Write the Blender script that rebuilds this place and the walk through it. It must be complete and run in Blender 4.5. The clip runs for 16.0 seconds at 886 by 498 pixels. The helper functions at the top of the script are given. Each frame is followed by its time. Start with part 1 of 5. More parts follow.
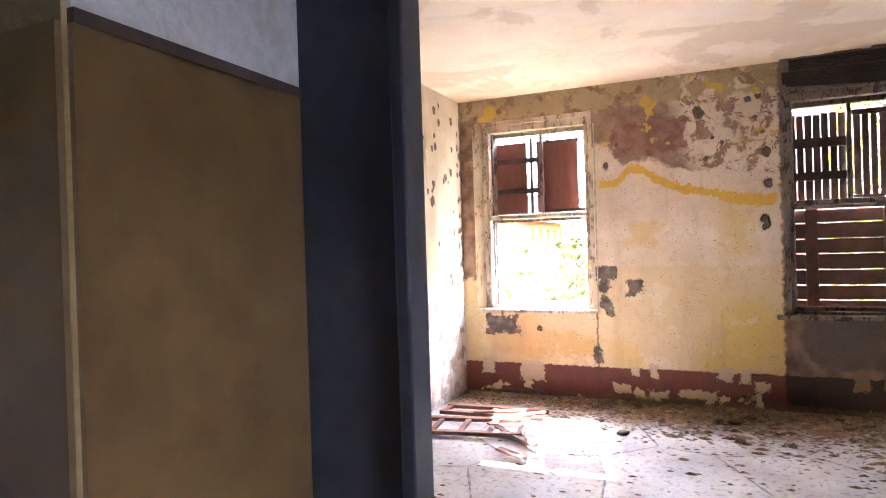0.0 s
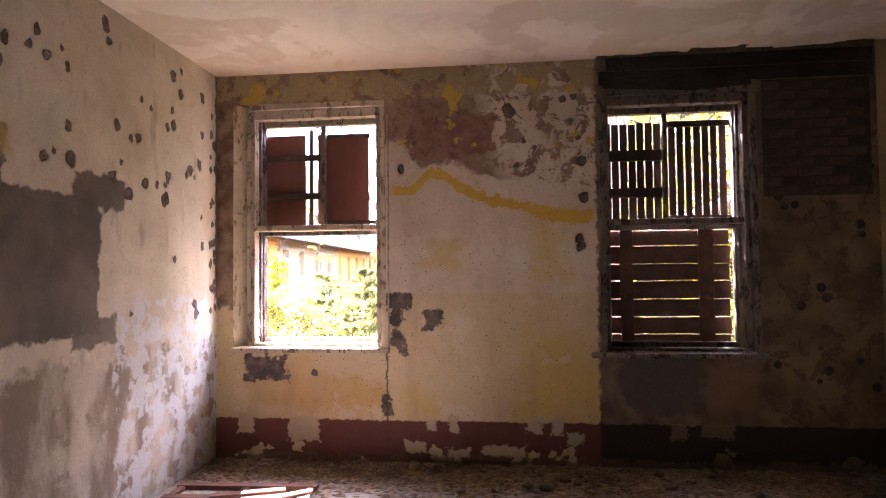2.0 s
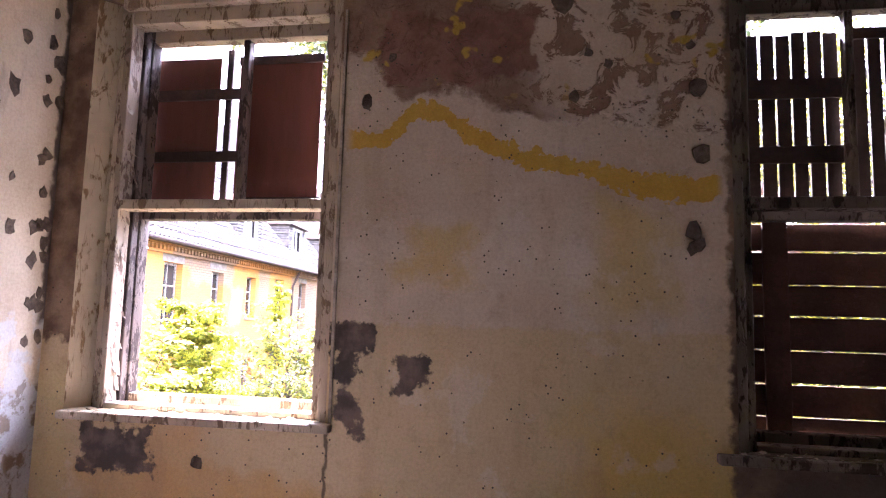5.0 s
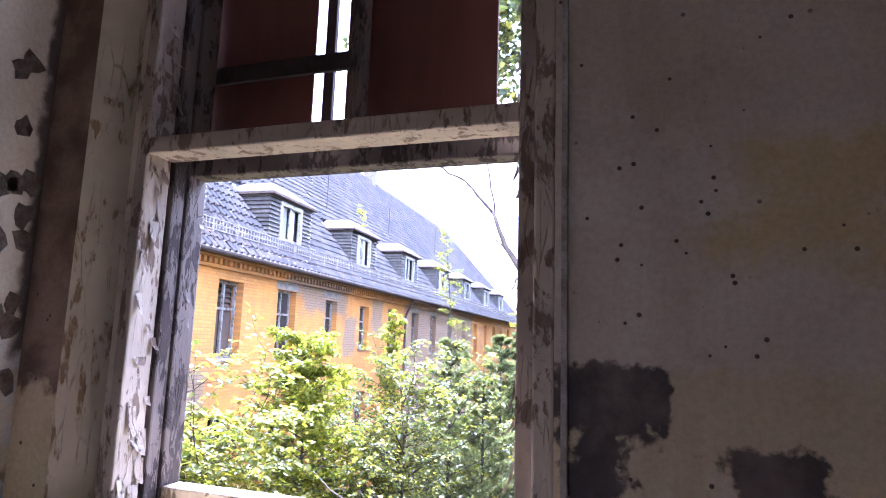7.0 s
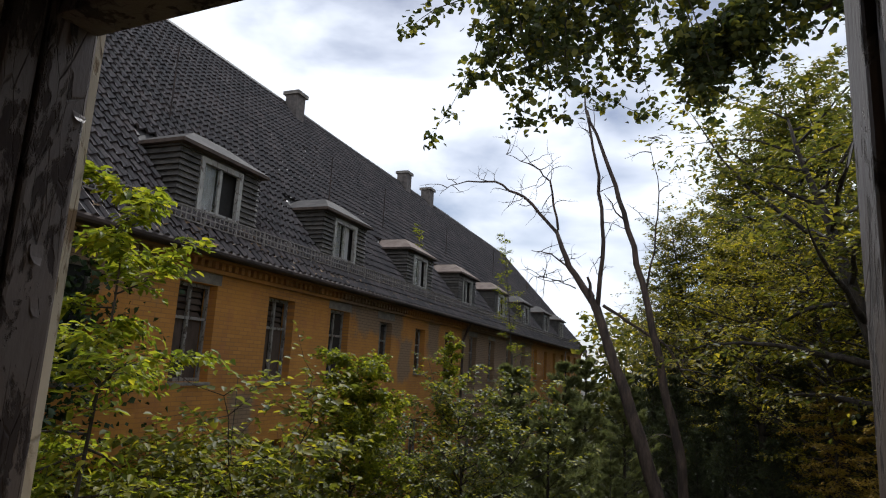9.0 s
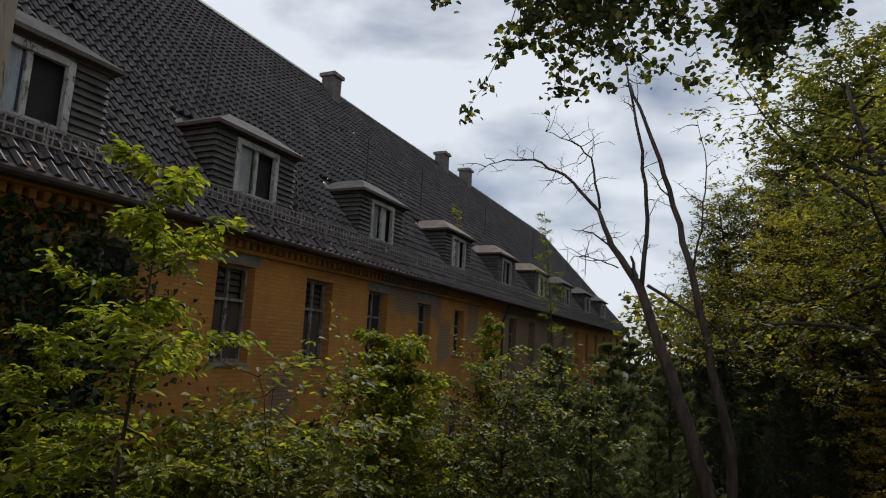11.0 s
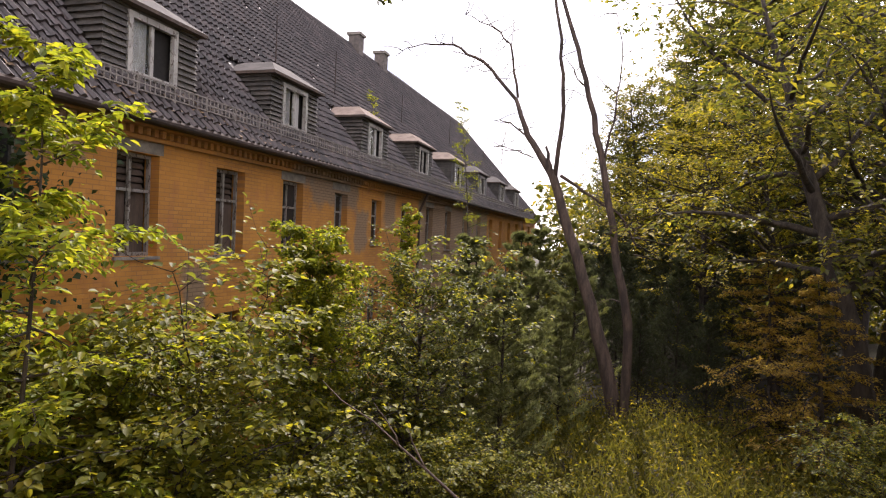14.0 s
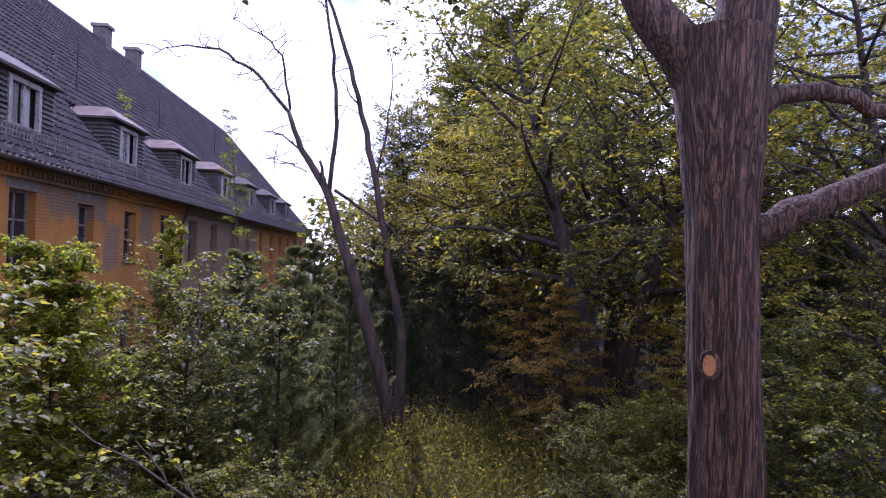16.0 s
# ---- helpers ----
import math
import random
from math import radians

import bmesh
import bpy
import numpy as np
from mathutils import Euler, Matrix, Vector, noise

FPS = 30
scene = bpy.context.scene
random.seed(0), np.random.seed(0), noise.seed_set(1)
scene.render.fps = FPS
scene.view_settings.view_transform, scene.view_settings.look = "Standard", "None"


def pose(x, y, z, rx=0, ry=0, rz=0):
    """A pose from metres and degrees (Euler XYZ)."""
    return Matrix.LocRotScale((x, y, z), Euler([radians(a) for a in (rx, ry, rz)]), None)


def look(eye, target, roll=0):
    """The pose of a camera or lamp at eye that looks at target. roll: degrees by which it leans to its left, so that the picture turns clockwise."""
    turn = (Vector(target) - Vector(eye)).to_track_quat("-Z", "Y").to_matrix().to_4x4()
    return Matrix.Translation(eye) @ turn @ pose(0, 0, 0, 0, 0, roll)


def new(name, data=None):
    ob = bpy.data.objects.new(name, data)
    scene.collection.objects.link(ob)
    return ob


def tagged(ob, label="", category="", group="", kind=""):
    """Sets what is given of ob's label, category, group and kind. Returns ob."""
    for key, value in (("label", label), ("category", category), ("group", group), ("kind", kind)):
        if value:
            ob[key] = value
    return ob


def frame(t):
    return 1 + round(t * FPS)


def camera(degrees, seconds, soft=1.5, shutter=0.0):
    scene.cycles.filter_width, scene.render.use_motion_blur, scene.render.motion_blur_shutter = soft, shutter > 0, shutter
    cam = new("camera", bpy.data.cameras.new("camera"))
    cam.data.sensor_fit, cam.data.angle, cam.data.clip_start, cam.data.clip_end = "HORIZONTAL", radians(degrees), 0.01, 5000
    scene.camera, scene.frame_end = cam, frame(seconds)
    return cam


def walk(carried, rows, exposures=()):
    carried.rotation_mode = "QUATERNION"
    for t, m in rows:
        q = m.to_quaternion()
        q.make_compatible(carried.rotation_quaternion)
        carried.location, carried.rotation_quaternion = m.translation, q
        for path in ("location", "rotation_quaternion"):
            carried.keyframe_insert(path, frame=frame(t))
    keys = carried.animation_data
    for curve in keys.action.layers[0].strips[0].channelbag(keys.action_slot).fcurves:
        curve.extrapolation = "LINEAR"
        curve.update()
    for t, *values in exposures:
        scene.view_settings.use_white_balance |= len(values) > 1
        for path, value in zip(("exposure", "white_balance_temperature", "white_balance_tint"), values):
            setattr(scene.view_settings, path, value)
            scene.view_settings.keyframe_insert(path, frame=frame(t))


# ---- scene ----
cam = camera(70.7, 16.0, 1.1)
PATH = [
    (0, (2.627, -6.571, 1.642), (1.825, -4.739, 1.632), -1.8),
    (0.5, (2.559, -6.162, 1.614), (1.957, -4.255, 1.634), -1.6),
    (1, (2.517, -5.779, 1.578), (2.021, -3.842, 1.615), -1.3),
    (1.5, (2.463, -5.428, 1.539), (2.111, -3.46, 1.588), -0.9),
    (2, (2.524, -5.084, 1.555), (2.299, -3.098, 1.626), -0.6),
    (2.5, (2.546, -4.755, 1.526), (2.44, -2.76, 1.615), -0.3),
    (3, (2.655, -4.356, 1.5), (2.595, -2.36, 1.606), -0.0),
    (3.2, (2.72, -4.18, 1.495), (2.643, -2.185, 1.619), 0.0),
    (5.3, (2.337, -2.49, 1.423), (1.958, -0.538, 1.633), 1.4),
    (5.5, (2.263, -2.318, 1.456), (1.838, -0.375, 1.659), 1.2),
    (6, (2.061, -1.925, 1.418), (1.464, -0.035, 1.68), 1.7),
    (6.5, (1.871, -1.566, 1.388), (1.236, 0.307, 1.686), 2.3),
    (7, (1.674, -1.274, 1.412), (1.019, 0.592, 1.709), 1.9),
    (7.5, (1.521, -0.96, 1.406), (0.803, 0.878, 1.734), 2.8),
    (8, (1.435, -0.685, 1.412), (0.699, 1.142, 1.76), 2.6),
    (8.5, (1.337, -0.49, 1.39), (0.522, 1.3, 1.752), 2.8),
    (9, (1.252, -0.333, 1.391), (0.43, 1.452, 1.76), 3.0),
    (11.3, (1.149, -0.064, 1.382), (0.202, 1.676, 1.658), 2.9),
    (11.5, (1.142, -0.064, 1.383), (0.195, 1.684, 1.604), 2.7),
    (12, (1.138, -0.064, 1.425), (0.214, 1.71, 1.404), 2.5),
    (12.5, (1.099, -0.064, 1.433), (0.211, 1.723, 1.306), 2.4),
    (13, (1.104, -0.064, 1.398), (0.238, 1.735, 1.275), 2.5),
    (13.5, (1.084, -0.064, 1.407), (0.266, 1.76, 1.342), 2.6),
    (14, (1.088, -0.064, 1.428), (0.401, 1.814, 1.392), 2.4),
    (14.5, (1.052, -0.064, 1.442), (0.532, 1.867, 1.427), 2.7),
    (15, (1.036, -0.064, 1.441), (0.73, 1.913, 1.461), 2.4),
    (15.5, (0.967, -0.064, 1.445), (0.888, 1.934, 1.472), 2.0),
    (16, (0.962, -0.064, 1.444), (0.984, 1.935, 1.478), 1.7),
]
EXPOSURES = [
    (0.0, 6.35, 5750, 26), (0.5, 5.1, 6050, 38), (2.0, 4.75, 6050, 37), (3.2, 5.0, 6000, 31), (5.5, 4.1, 5250, 38), (6.5, 3.52, 4900, 33),
    (7.0, 3.15, 4700, 29), (7.5, 2.6, 4350, 19), (8.0, 1.8, 4500, 10), (8.5, 0.65, 4850, 9), (9.0, -0.75, 5900, 11), (9.2, -0.8, 6000, 11),
    (11.3, -1.25, 6000, 9), (11.6, -1.08, 6200, 11), (12.0, -0.58, 6800, 14), (12.5, 0.25, 7250, 18), (14.0, 0.45, 6600, 24), (15.0, 0.22, 5200, 42), (16.0, 0.14, 5050, 47),
]
walk(cam, [(t, look(eye, target, roll)) for t, eye, target, roll in PATH], EXPOSURES)

# ---------------------------------------------------------------- sky and sun
world = bpy.data.worlds.new("sky")
scene.world = world
world.use_nodes = True
wt = world.node_tree
sky = wt.nodes.new("ShaderNodeTexSky")
sky.sky_type, sky.sun_disc = "NISHITA", False
sky.sun_elevation, sky.sun_rotation = radians(48), radians(-14)
clouds = wt.nodes.new("ShaderNodeTexNoise")
clouds.inputs["Scale"].default_value, clouds.inputs["Detail"].default_value = 2.6, 7
clouds.inputs["Distortion"].default_value = 0.22
stretch = wt.nodes.new("ShaderNodeMapping")
stretch.inputs["Scale"].default_value = (1, 1, 2.4)
ways = wt.nodes.new("ShaderNodeTexCoord")
cover = wt.nodes.new("ShaderNodeMapRange")
cover.inputs[1].default_value, cover.inputs[2].default_value = 0.36, 0.56
veil = wt.nodes.new("ShaderNodeMix")
veil.data_type = "RGBA"
veil.inputs["B"].default_value = (17, 17.1, 17.3, 1)
wt.links.new(ways.outputs["Generated"], stretch.inputs["Vector"])
wt.links.new(stretch.outputs[0], clouds.inputs["Vector"])
wt.links.new(clouds.outputs[0], cover.inputs[0])
wt.links.new(cover.outputs[0], veil.inputs["Factor"])
wt.links.new(sky.outputs[0], veil.inputs["A"])
wt.links.new(veil.outputs["Result"], wt.nodes["Background"].inputs[0])
wt.nodes["Background"].inputs[1].default_value = 0.11

sun = new("sun", bpy.data.lights.new("sun", "SUN"))
sun.data.energy, sun.data.angle, sun.data.color = 5.0, radians(0.5), (1.0, 0.95, 0.86)
sun.matrix_world = look((0, 0, 0), (0.42, -1.635, -1.88))


# ---------------------------------------------------------------- node helpers
class Nodes:
    """Short calls to wire one material."""

    def __init__(self, name):
        self.m = bpy.data.materials.new(name)
        self.m.use_nodes = True
        self.t = self.m.node_tree
        self.b = self.t.nodes["Principled BSDF"]
        self.co = self.t.nodes.new("ShaderNodeTexCoord").outputs["Object"]
        self.sep = None

    def put(self, socket, v):
        if isinstance(v, bpy.types.NodeSocket):
            self.t.links.new(v, socket)
        elif isinstance(v, tuple):
            socket.default_value = (*v, 1) if len(v) == 3 and socket.type == "RGBA" else v
        else:
            socket.default_value = v

    def xyz(self, k):
        if self.sep is None:
            self.sep = self.t.nodes.new("ShaderNodeSeparateXYZ")
            self.t.links.new(self.co, self.sep.inputs[0])
        return self.sep.outputs[k]

    def math(self, op, a, b=0.0):
        n = self.t.nodes.new("ShaderNodeMath")
        n.operation = op
        self.put(n.inputs[0], a), self.put(n.inputs[1], b)
        return n.outputs[0]

    def ramp(self, v, lo, hi, a=0.0, b=1.0):
        n = self.t.nodes.new("ShaderNodeMapRange")
        n.interpolation_type = "SMOOTHSTEP"
        for k, x in enumerate((v, lo, hi, a, b)):
            self.put(n.inputs[k], x)
        return n.outputs[0]

    def noise(self, scale, detail=4.0, stretch=None, rough=0.55, distort=0.0):
        n = self.t.nodes.new("ShaderNodeTexNoise")
        n.inputs["Scale"].default_value, n.inputs["Detail"].default_value = scale, detail
        n.inputs["Roughness"].default_value, n.inputs["Distortion"].default_value = rough, distort
        self.put(n.inputs["Vector"], self.mapped(stretch) if stretch else self.co)
        return n.outputs[0]

    def mapped(self, stretch, shift=(0, 0, 0)):
        n = self.t.nodes.new("ShaderNodeMapping")
        n.inputs["Scale"].default_value, n.inputs["Location"].default_value = stretch, shift
        self.t.links.new(self.co, n.inputs["Vector"])
        return n.outputs[0]

    def cells(self, scale, feature="F1", random_=1.0, vec=None):
        n = self.t.nodes.new("ShaderNodeTexVoronoi")
        n.feature = feature
        n.inputs["Scale"].default_value, n.inputs["Randomness"].default_value = scale, random_
        self.put(n.inputs["Vector"], vec if vec is not None else self.co)
        return n

    def mix(self, f, a, b, blend="MIX"):
        n = self.t.nodes.new("ShaderNodeMix")
        n.data_type, n.blend_type = "RGBA", blend
        self.put(n.inputs["Factor"], f), self.put(n.inputs["A"], a), self.put(n.inputs["B"], b)
        return n.outputs["Result"]

    def patch(self, a, a0, a1, z0, z1, edge, soft=0.015):
        """A ragged-edged rectangle on the axes a and z: 1 inside."""
        x, z = self.xyz(a), self.xyz(2)
        d = self.math("MINIMUM", self.math("SUBTRACT", x, a0), self.math("SUBTRACT", a1, x))
        d = self.math("MINIMUM", d, self.math("MINIMUM", self.math("SUBTRACT", z, z0), self.math("SUBTRACT", z1, z)))
        return self.ramp(self.math("ADD", d, edge), -soft, soft)

    def ragged(self, amount, scale=6.0, detail=6.0):
        return self.math("MULTIPLY", self.math("SUBTRACT", self.noise(scale, detail), 0.5), amount * 2)

    def done(self, colour, rough=0.85, bump=None, strength=0.4, dist=0.01, **more):
        self.put(self.b.inputs["Base Color"], colour)
        self.put(self.b.inputs["Roughness"], rough)
        if bump is not None:
            n = self.t.nodes.new("ShaderNodeBump")
            n.inputs["Strength"].default_value, n.inputs["Distance"].default_value = strength, dist
            self.put(n.inputs["Height"], bump)
            self.t.links.new(n.outputs[0], self.b.inputs["Normal"])
        for k, v in more.items():
            self.put(self.b.inputs[k.replace("_", " ")], v)
        return self.m


def two_tone(name, dark, light, scale, rough=0.85, stretch=None, strength=0.4, dist=0.01, metal=0.0, per_piece=0.0):
    """A surface mottled between two colours at two scales, with relief."""
    n = Nodes(name)
    f = n.ramp(n.noise(scale, 6, stretch), 0.3, 0.7)
    c = n.mix(f, dark, light)
    g = n.noise(scale * 7, 4, stretch)
    c = n.mix(n.ramp(g, 0.35, 0.75, 0.0, 0.5), c, tuple(x * 0.6 for x in dark))
    if per_piece:
        o = n.t.nodes.new("ShaderNodeObjectInfo").outputs["Random"]
        i = n.t.nodes.new("ShaderNodeNewGeometry").outputs["Random Per Island"]
        r = n.math("FRACT", n.math("ADD", o, i))
        c = n.mix(1.0, c, n.mix(r, (1 - per_piece,) * 3, (1 + per_piece * 0.6,) * 3), "MULTIPLY")
    return n.done(c, rough, g, strength, dist, Metallic=metal)


def flaky_paint(name, paint, under, amount=0.5, scale=14.0):
    """Old paint, crazed and peeling off darker wood; a higher amount keeps more of it."""
    n = Nodes(name)
    big, fine = n.noise(scale, 8, (1, 1, 0.45), 0.65, 0.6), n.noise(scale * 6, 5, (1, 1, 0.3))
    f = n.ramp(n.math("ADD", big, n.math("MULTIPLY", fine, 0.35)), 0.66 + 0.2 * (amount - 0.5), 0.73 + 0.2 * (amount - 0.5))
    craze = n.cells(scale * 3.2, "DISTANCE_TO_EDGE", 1.0, n.mapped((1, 1, 0.16)))
    line = n.math("MULTIPLY", n.ramp(n.math("ADD", craze.outputs["Distance"], n.ragged(0.06, 30)), 0.0, 0.035, 1, 0), n.ramp(n.noise(5, 3), 0.45, 0.6))
    grime = n.ramp(n.noise(3.5, 5), 0.35, 0.7)
    p = n.mix(grime, tuple(x * 0.7 for x in paint), paint)
    p = n.mix(n.math("MULTIPLY", line, 0.6), p, tuple(x * 0.6 for x in under))
    wood = n.mix(fine, under, tuple(x * 0.45 for x in under))
    h = n.math("SUBTRACT", n.math("ADD", n.math("MULTIPLY", f, -0.8), n.math("MULTIPLY", fine, 0.4)), n.math("MULTIPLY", line, 0.7))
    return n.done(n.mix(f, p, wood), n.ramp(f, 0, 1, 0.55, 0.9), h, 0.8, 0.006)


def leaf_paint(name, a, b, c, light=0.45):
    """Leaves whose colour varies from leaf to leaf, with light through them."""
    n = Nodes(name)
    r = n.t.nodes.new("ShaderNodeNewGeometry").outputs["Random Per Island"]
    col = n.mix(n.ramp(r, 0.0, 0.62), a, b)
    col = n.mix(n.ramp(r, 0.66, 1.0), col, c)
    col = n.mix(n.ramp(n.noise(0.9, 3), 0.35, 0.7), col, n.mix(0.55, col, a))
    n.done(col, 0.5)
    n.b.inputs["Specular IOR Level"].default_value = 0.3
    t = n.t.nodes.new("ShaderNodeBsdfTranslucent")
    n.put(t.inputs[0], n.mix(0.5, col, n.mix(1.0, col, (1.9, 1.9, 0.7), "MULTIPLY")))
    s = n.t.nodes.new("ShaderNodeMixShader")
    s.inputs[0].default_value = light
    out = n.t.nodes["Material Output"]
    n.t.links.new(n.b.outputs[0], s.inputs[1]), n.t.links.new(t.outputs[0], s.inputs[2]), n.t.links.new(s.outputs[0], out.inputs[0])
    return n.m


# ---------------------------------------------------------------- room materials
def north_paint():
    n = Nodes("north_wall_plaster")
    r1, r2, r3 = n.ragged(0.10, 5), n.ragged(0.05, 16), n.ragged(0.30, 2.3)
    edge = n.math("ADD", r1, r2)
    x, z = n.xyz(0), n.xyz(2)
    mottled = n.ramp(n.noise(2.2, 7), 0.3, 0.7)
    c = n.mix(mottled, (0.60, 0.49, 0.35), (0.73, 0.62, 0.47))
    low = n.ramp(n.math("ADD", z, r2), 1.36, 1.39)
    c = n.mix(n.math("MULTIPLY", n.math("SUBTRACT", 1.0, low), 0.6), c, (0.64, 0.49, 0.24))
    c = n.mix(n.math("MULTIPLY", n.patch(0, 2.55, 3.3, 0.3, 1.0, n.ragged(0.35, 2.5), 0.2), 0.8), c, (0.64, 0.46, 0.11))
    c = n.mix(n.math("MULTIPLY", n.patch(0, 1.80, 2.08, 1.60, 1.80, n.ragged(0.26, 6), 0.06), 0.55), c, (0.60, 0.42, 0.09))
    c = n.mix(n.math("MULTIPLY", n.patch(0, 0.3, 1.5, 0.42, 0.66, n.ragged(0.3, 4), 0.06), 0.55), c, (0.56, 0.35, 0.12))
    for x0, x1, z0, z1, hue in ((2.66, 2.98, 1.45, 1.95, (0.62, 0.46, 0.13)), (1.58, 1.95, 0.34, 0.62, (0.66, 0.47, 0.12)), (0.02, 0.16, 0.38, 1.1, (0.62, 0.50, 0.22)), (0.55, 0.85, 0.36, 0.85, (0.66, 0.42, 0.17)), (1.05, 1.45, 0.40, 0.60, (0.64, 0.40, 0.13))):
        c = n.mix(n.math("MULTIPLY", n.patch(0, x0, x1, z0, z1, n.ragged(0.3, 3.4), 0.10), 0.55), c, hue)
    # rain streaks and rubbed-off places
    c = n.mix(n.math("MULTIPLY", n.ramp(n.noise(5, 6, (1, 1, 0.18)), 0.54, 0.66), 0.28), c, (0.42, 0.30, 0.18))
    c = n.mix(n.math("MULTIPLY", n.ramp(n.noise(1.6, 8, None, 0.65), 0.56, 0.60), 0.35), c, (0.76, 0.69, 0.58))
    # bare brown coat high on the wall, with pale flecks left on it
    high = n.ramp(n.math("ADD", n.math("ADD", z, n.math("MULTIPLY", x, 0.22)), n.math("ADD", r3, edge)), 2.86, 2.92)
    fleck = n.ramp(n.noise(7, 9, None, 0.72, 0.6), 0.455, 0.48)
    keep = n.ramp(n.math("ADD", x, n.math("ADD", r3, n.math("MULTIPLY", z, 0.5))), 3.55, 3.85)
    brown = n.mix(n.ramp(n.noise(5, 7), 0.3, 0.7), n.mix(n.noise(30, 4), (0.17, 0.09, 0.065), (0.27, 0.155, 0.115)), (0.34, 0.24, 0.16))
    c = n.mix(n.math("MULTIPLY", high, n.math("SUBTRACT", 1.0, n.math("MULTIPLY", fleck, keep))), c, brown)
    red = n.patch(0, 1.72, 2.42, 2.50, 2.83, n.math("ADD", n.ragged(0.28, 3.2), n.ragged(0.06, 18)), 0.02)
    c = n.mix(red, c, n.mix(n.ramp(n.noise(7, 6), 0.35, 0.65), (0.20, 0.10, 0.07), (0.30, 0.165, 0.12)))
    top = n.ramp(n.math("ADD", z, edge), 2.98, 3.02)
    c = n.mix(n.math("MULTIPLY", top, n.ramp(n.noise(6, 6), 0.42, 0.5)), c, (0.40, 0.31, 0.17))
    c = n.mix(n.math("MULTIPLY", n.ramp(n.math("ADD", z, edge), 2.35, 2.5), n.ramp(n.noise(4.1, 3), 0.60, 0.63)), c, (0.55, 0.38, 0.07))
    # the yellow streak, where an older coat shows
    curve = n.t.nodes.new("ShaderNodeFloatCurve")
    pts = curve.mapping.curves[0].points
    pts[0].location, pts[1].location = (0.0, 0.66), (1.0, 0.20)
    for u, v in ((0.09, 0.70), (0.21, 0.88), (0.33, 0.68), (0.48, 0.50), (0.60, 0.43), (0.72, 0.30)):
        pts.new(u, v)
    curve.mapping.update()
    n.put(curve.inputs["Value"], n.math("DIVIDE", n.math("SUBTRACT", x, 1.55), 1.65))
    mid = n.math("ADD", n.math("MULTIPLY", curve.outputs[0], 0.55), 1.86)
    off = n.math("ABSOLUTE", n.math("ADD", n.math("SUBTRACT", z, mid), n.math("ADD", n.math("ADD", n.ragged(0.085, 5), n.ragged(0.03, 40)), n.ragged(0.06, 16))))
    band = n.math("MULTIPLY", n.ramp(off, 0.042, 0.050, 1, 0), n.math("MULTIPLY", n.ramp(x, 1.50, 1.56), n.ramp(x, 3.14, 3.18, 1, 0)))
    c = n.mix(band, c, n.mix(n.noise(9, 4), (0.56, 0.34, 0.03), (0.70, 0.47, 0.08)))
    # mended mortar spots and dark stains beside and below the windows
    dark = (0.085, 0.07, 0.06)
    for x0, x1, z0, z1 in ((1.51, 1.59, 0.94, 1.30), (1.47, 1.70, 1.24, 1.38), (1.54, 1.63, 0.86, 1.06), (0.26, 0.62, 0.66, 0.86), (1.80, 1.95, 1.10, 1.24), (1.44, 1.50, 0.36, 0.55)):
        c = n.mix(n.patch(0, x0, x1, z0, z1, n.math("ADD", n.ragged(0.13, 8), n.ragged(0.05, 26)), 0.012), c, n.mix(n.ramp(n.noise(9, 6), 0.4, 0.65), dark, (0.20, 0.15, 0.12)))
    # brown mottled strip between the corner and the first window
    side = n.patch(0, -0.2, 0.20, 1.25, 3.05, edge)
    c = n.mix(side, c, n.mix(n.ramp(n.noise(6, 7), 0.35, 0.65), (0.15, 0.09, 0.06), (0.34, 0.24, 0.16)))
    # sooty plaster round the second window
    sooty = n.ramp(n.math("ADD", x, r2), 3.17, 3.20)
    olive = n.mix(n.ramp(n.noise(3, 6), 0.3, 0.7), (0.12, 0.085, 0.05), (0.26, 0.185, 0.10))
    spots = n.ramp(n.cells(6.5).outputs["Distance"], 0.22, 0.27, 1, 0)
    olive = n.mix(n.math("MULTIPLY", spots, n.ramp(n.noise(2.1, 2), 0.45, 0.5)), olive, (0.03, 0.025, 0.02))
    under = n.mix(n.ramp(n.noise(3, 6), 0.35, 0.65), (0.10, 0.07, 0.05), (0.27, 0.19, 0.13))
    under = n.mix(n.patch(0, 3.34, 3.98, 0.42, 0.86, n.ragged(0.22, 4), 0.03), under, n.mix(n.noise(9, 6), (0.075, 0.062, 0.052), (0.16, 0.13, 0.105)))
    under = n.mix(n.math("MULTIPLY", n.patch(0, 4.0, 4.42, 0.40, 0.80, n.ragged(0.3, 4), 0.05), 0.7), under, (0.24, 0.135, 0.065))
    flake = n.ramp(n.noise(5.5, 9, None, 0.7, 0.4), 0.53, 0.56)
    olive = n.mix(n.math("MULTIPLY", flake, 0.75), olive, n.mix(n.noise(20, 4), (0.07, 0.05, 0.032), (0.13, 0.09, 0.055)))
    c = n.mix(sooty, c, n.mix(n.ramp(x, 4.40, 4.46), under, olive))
    # dark red dado with knocked-off patches
    dado = n.math("MULTIPLY", n.ramp(n.math("ADD", z, n.ragged(0.03, 14)), 0.33, 0.345, 1, 0), n.ramp(n.math("ADD", n.noise(4.5, 6), n.math("MULTIPLY", z, -0.8)), 0.52, 0.535, 1, 0))
    c = n.mix(dado, c, n.mix(sooty, n.mix(n.noise(8, 5), (0.11, 0.035, 0.03), (0.21, 0.075, 0.06)), (0.04, 0.025, 0.02)))
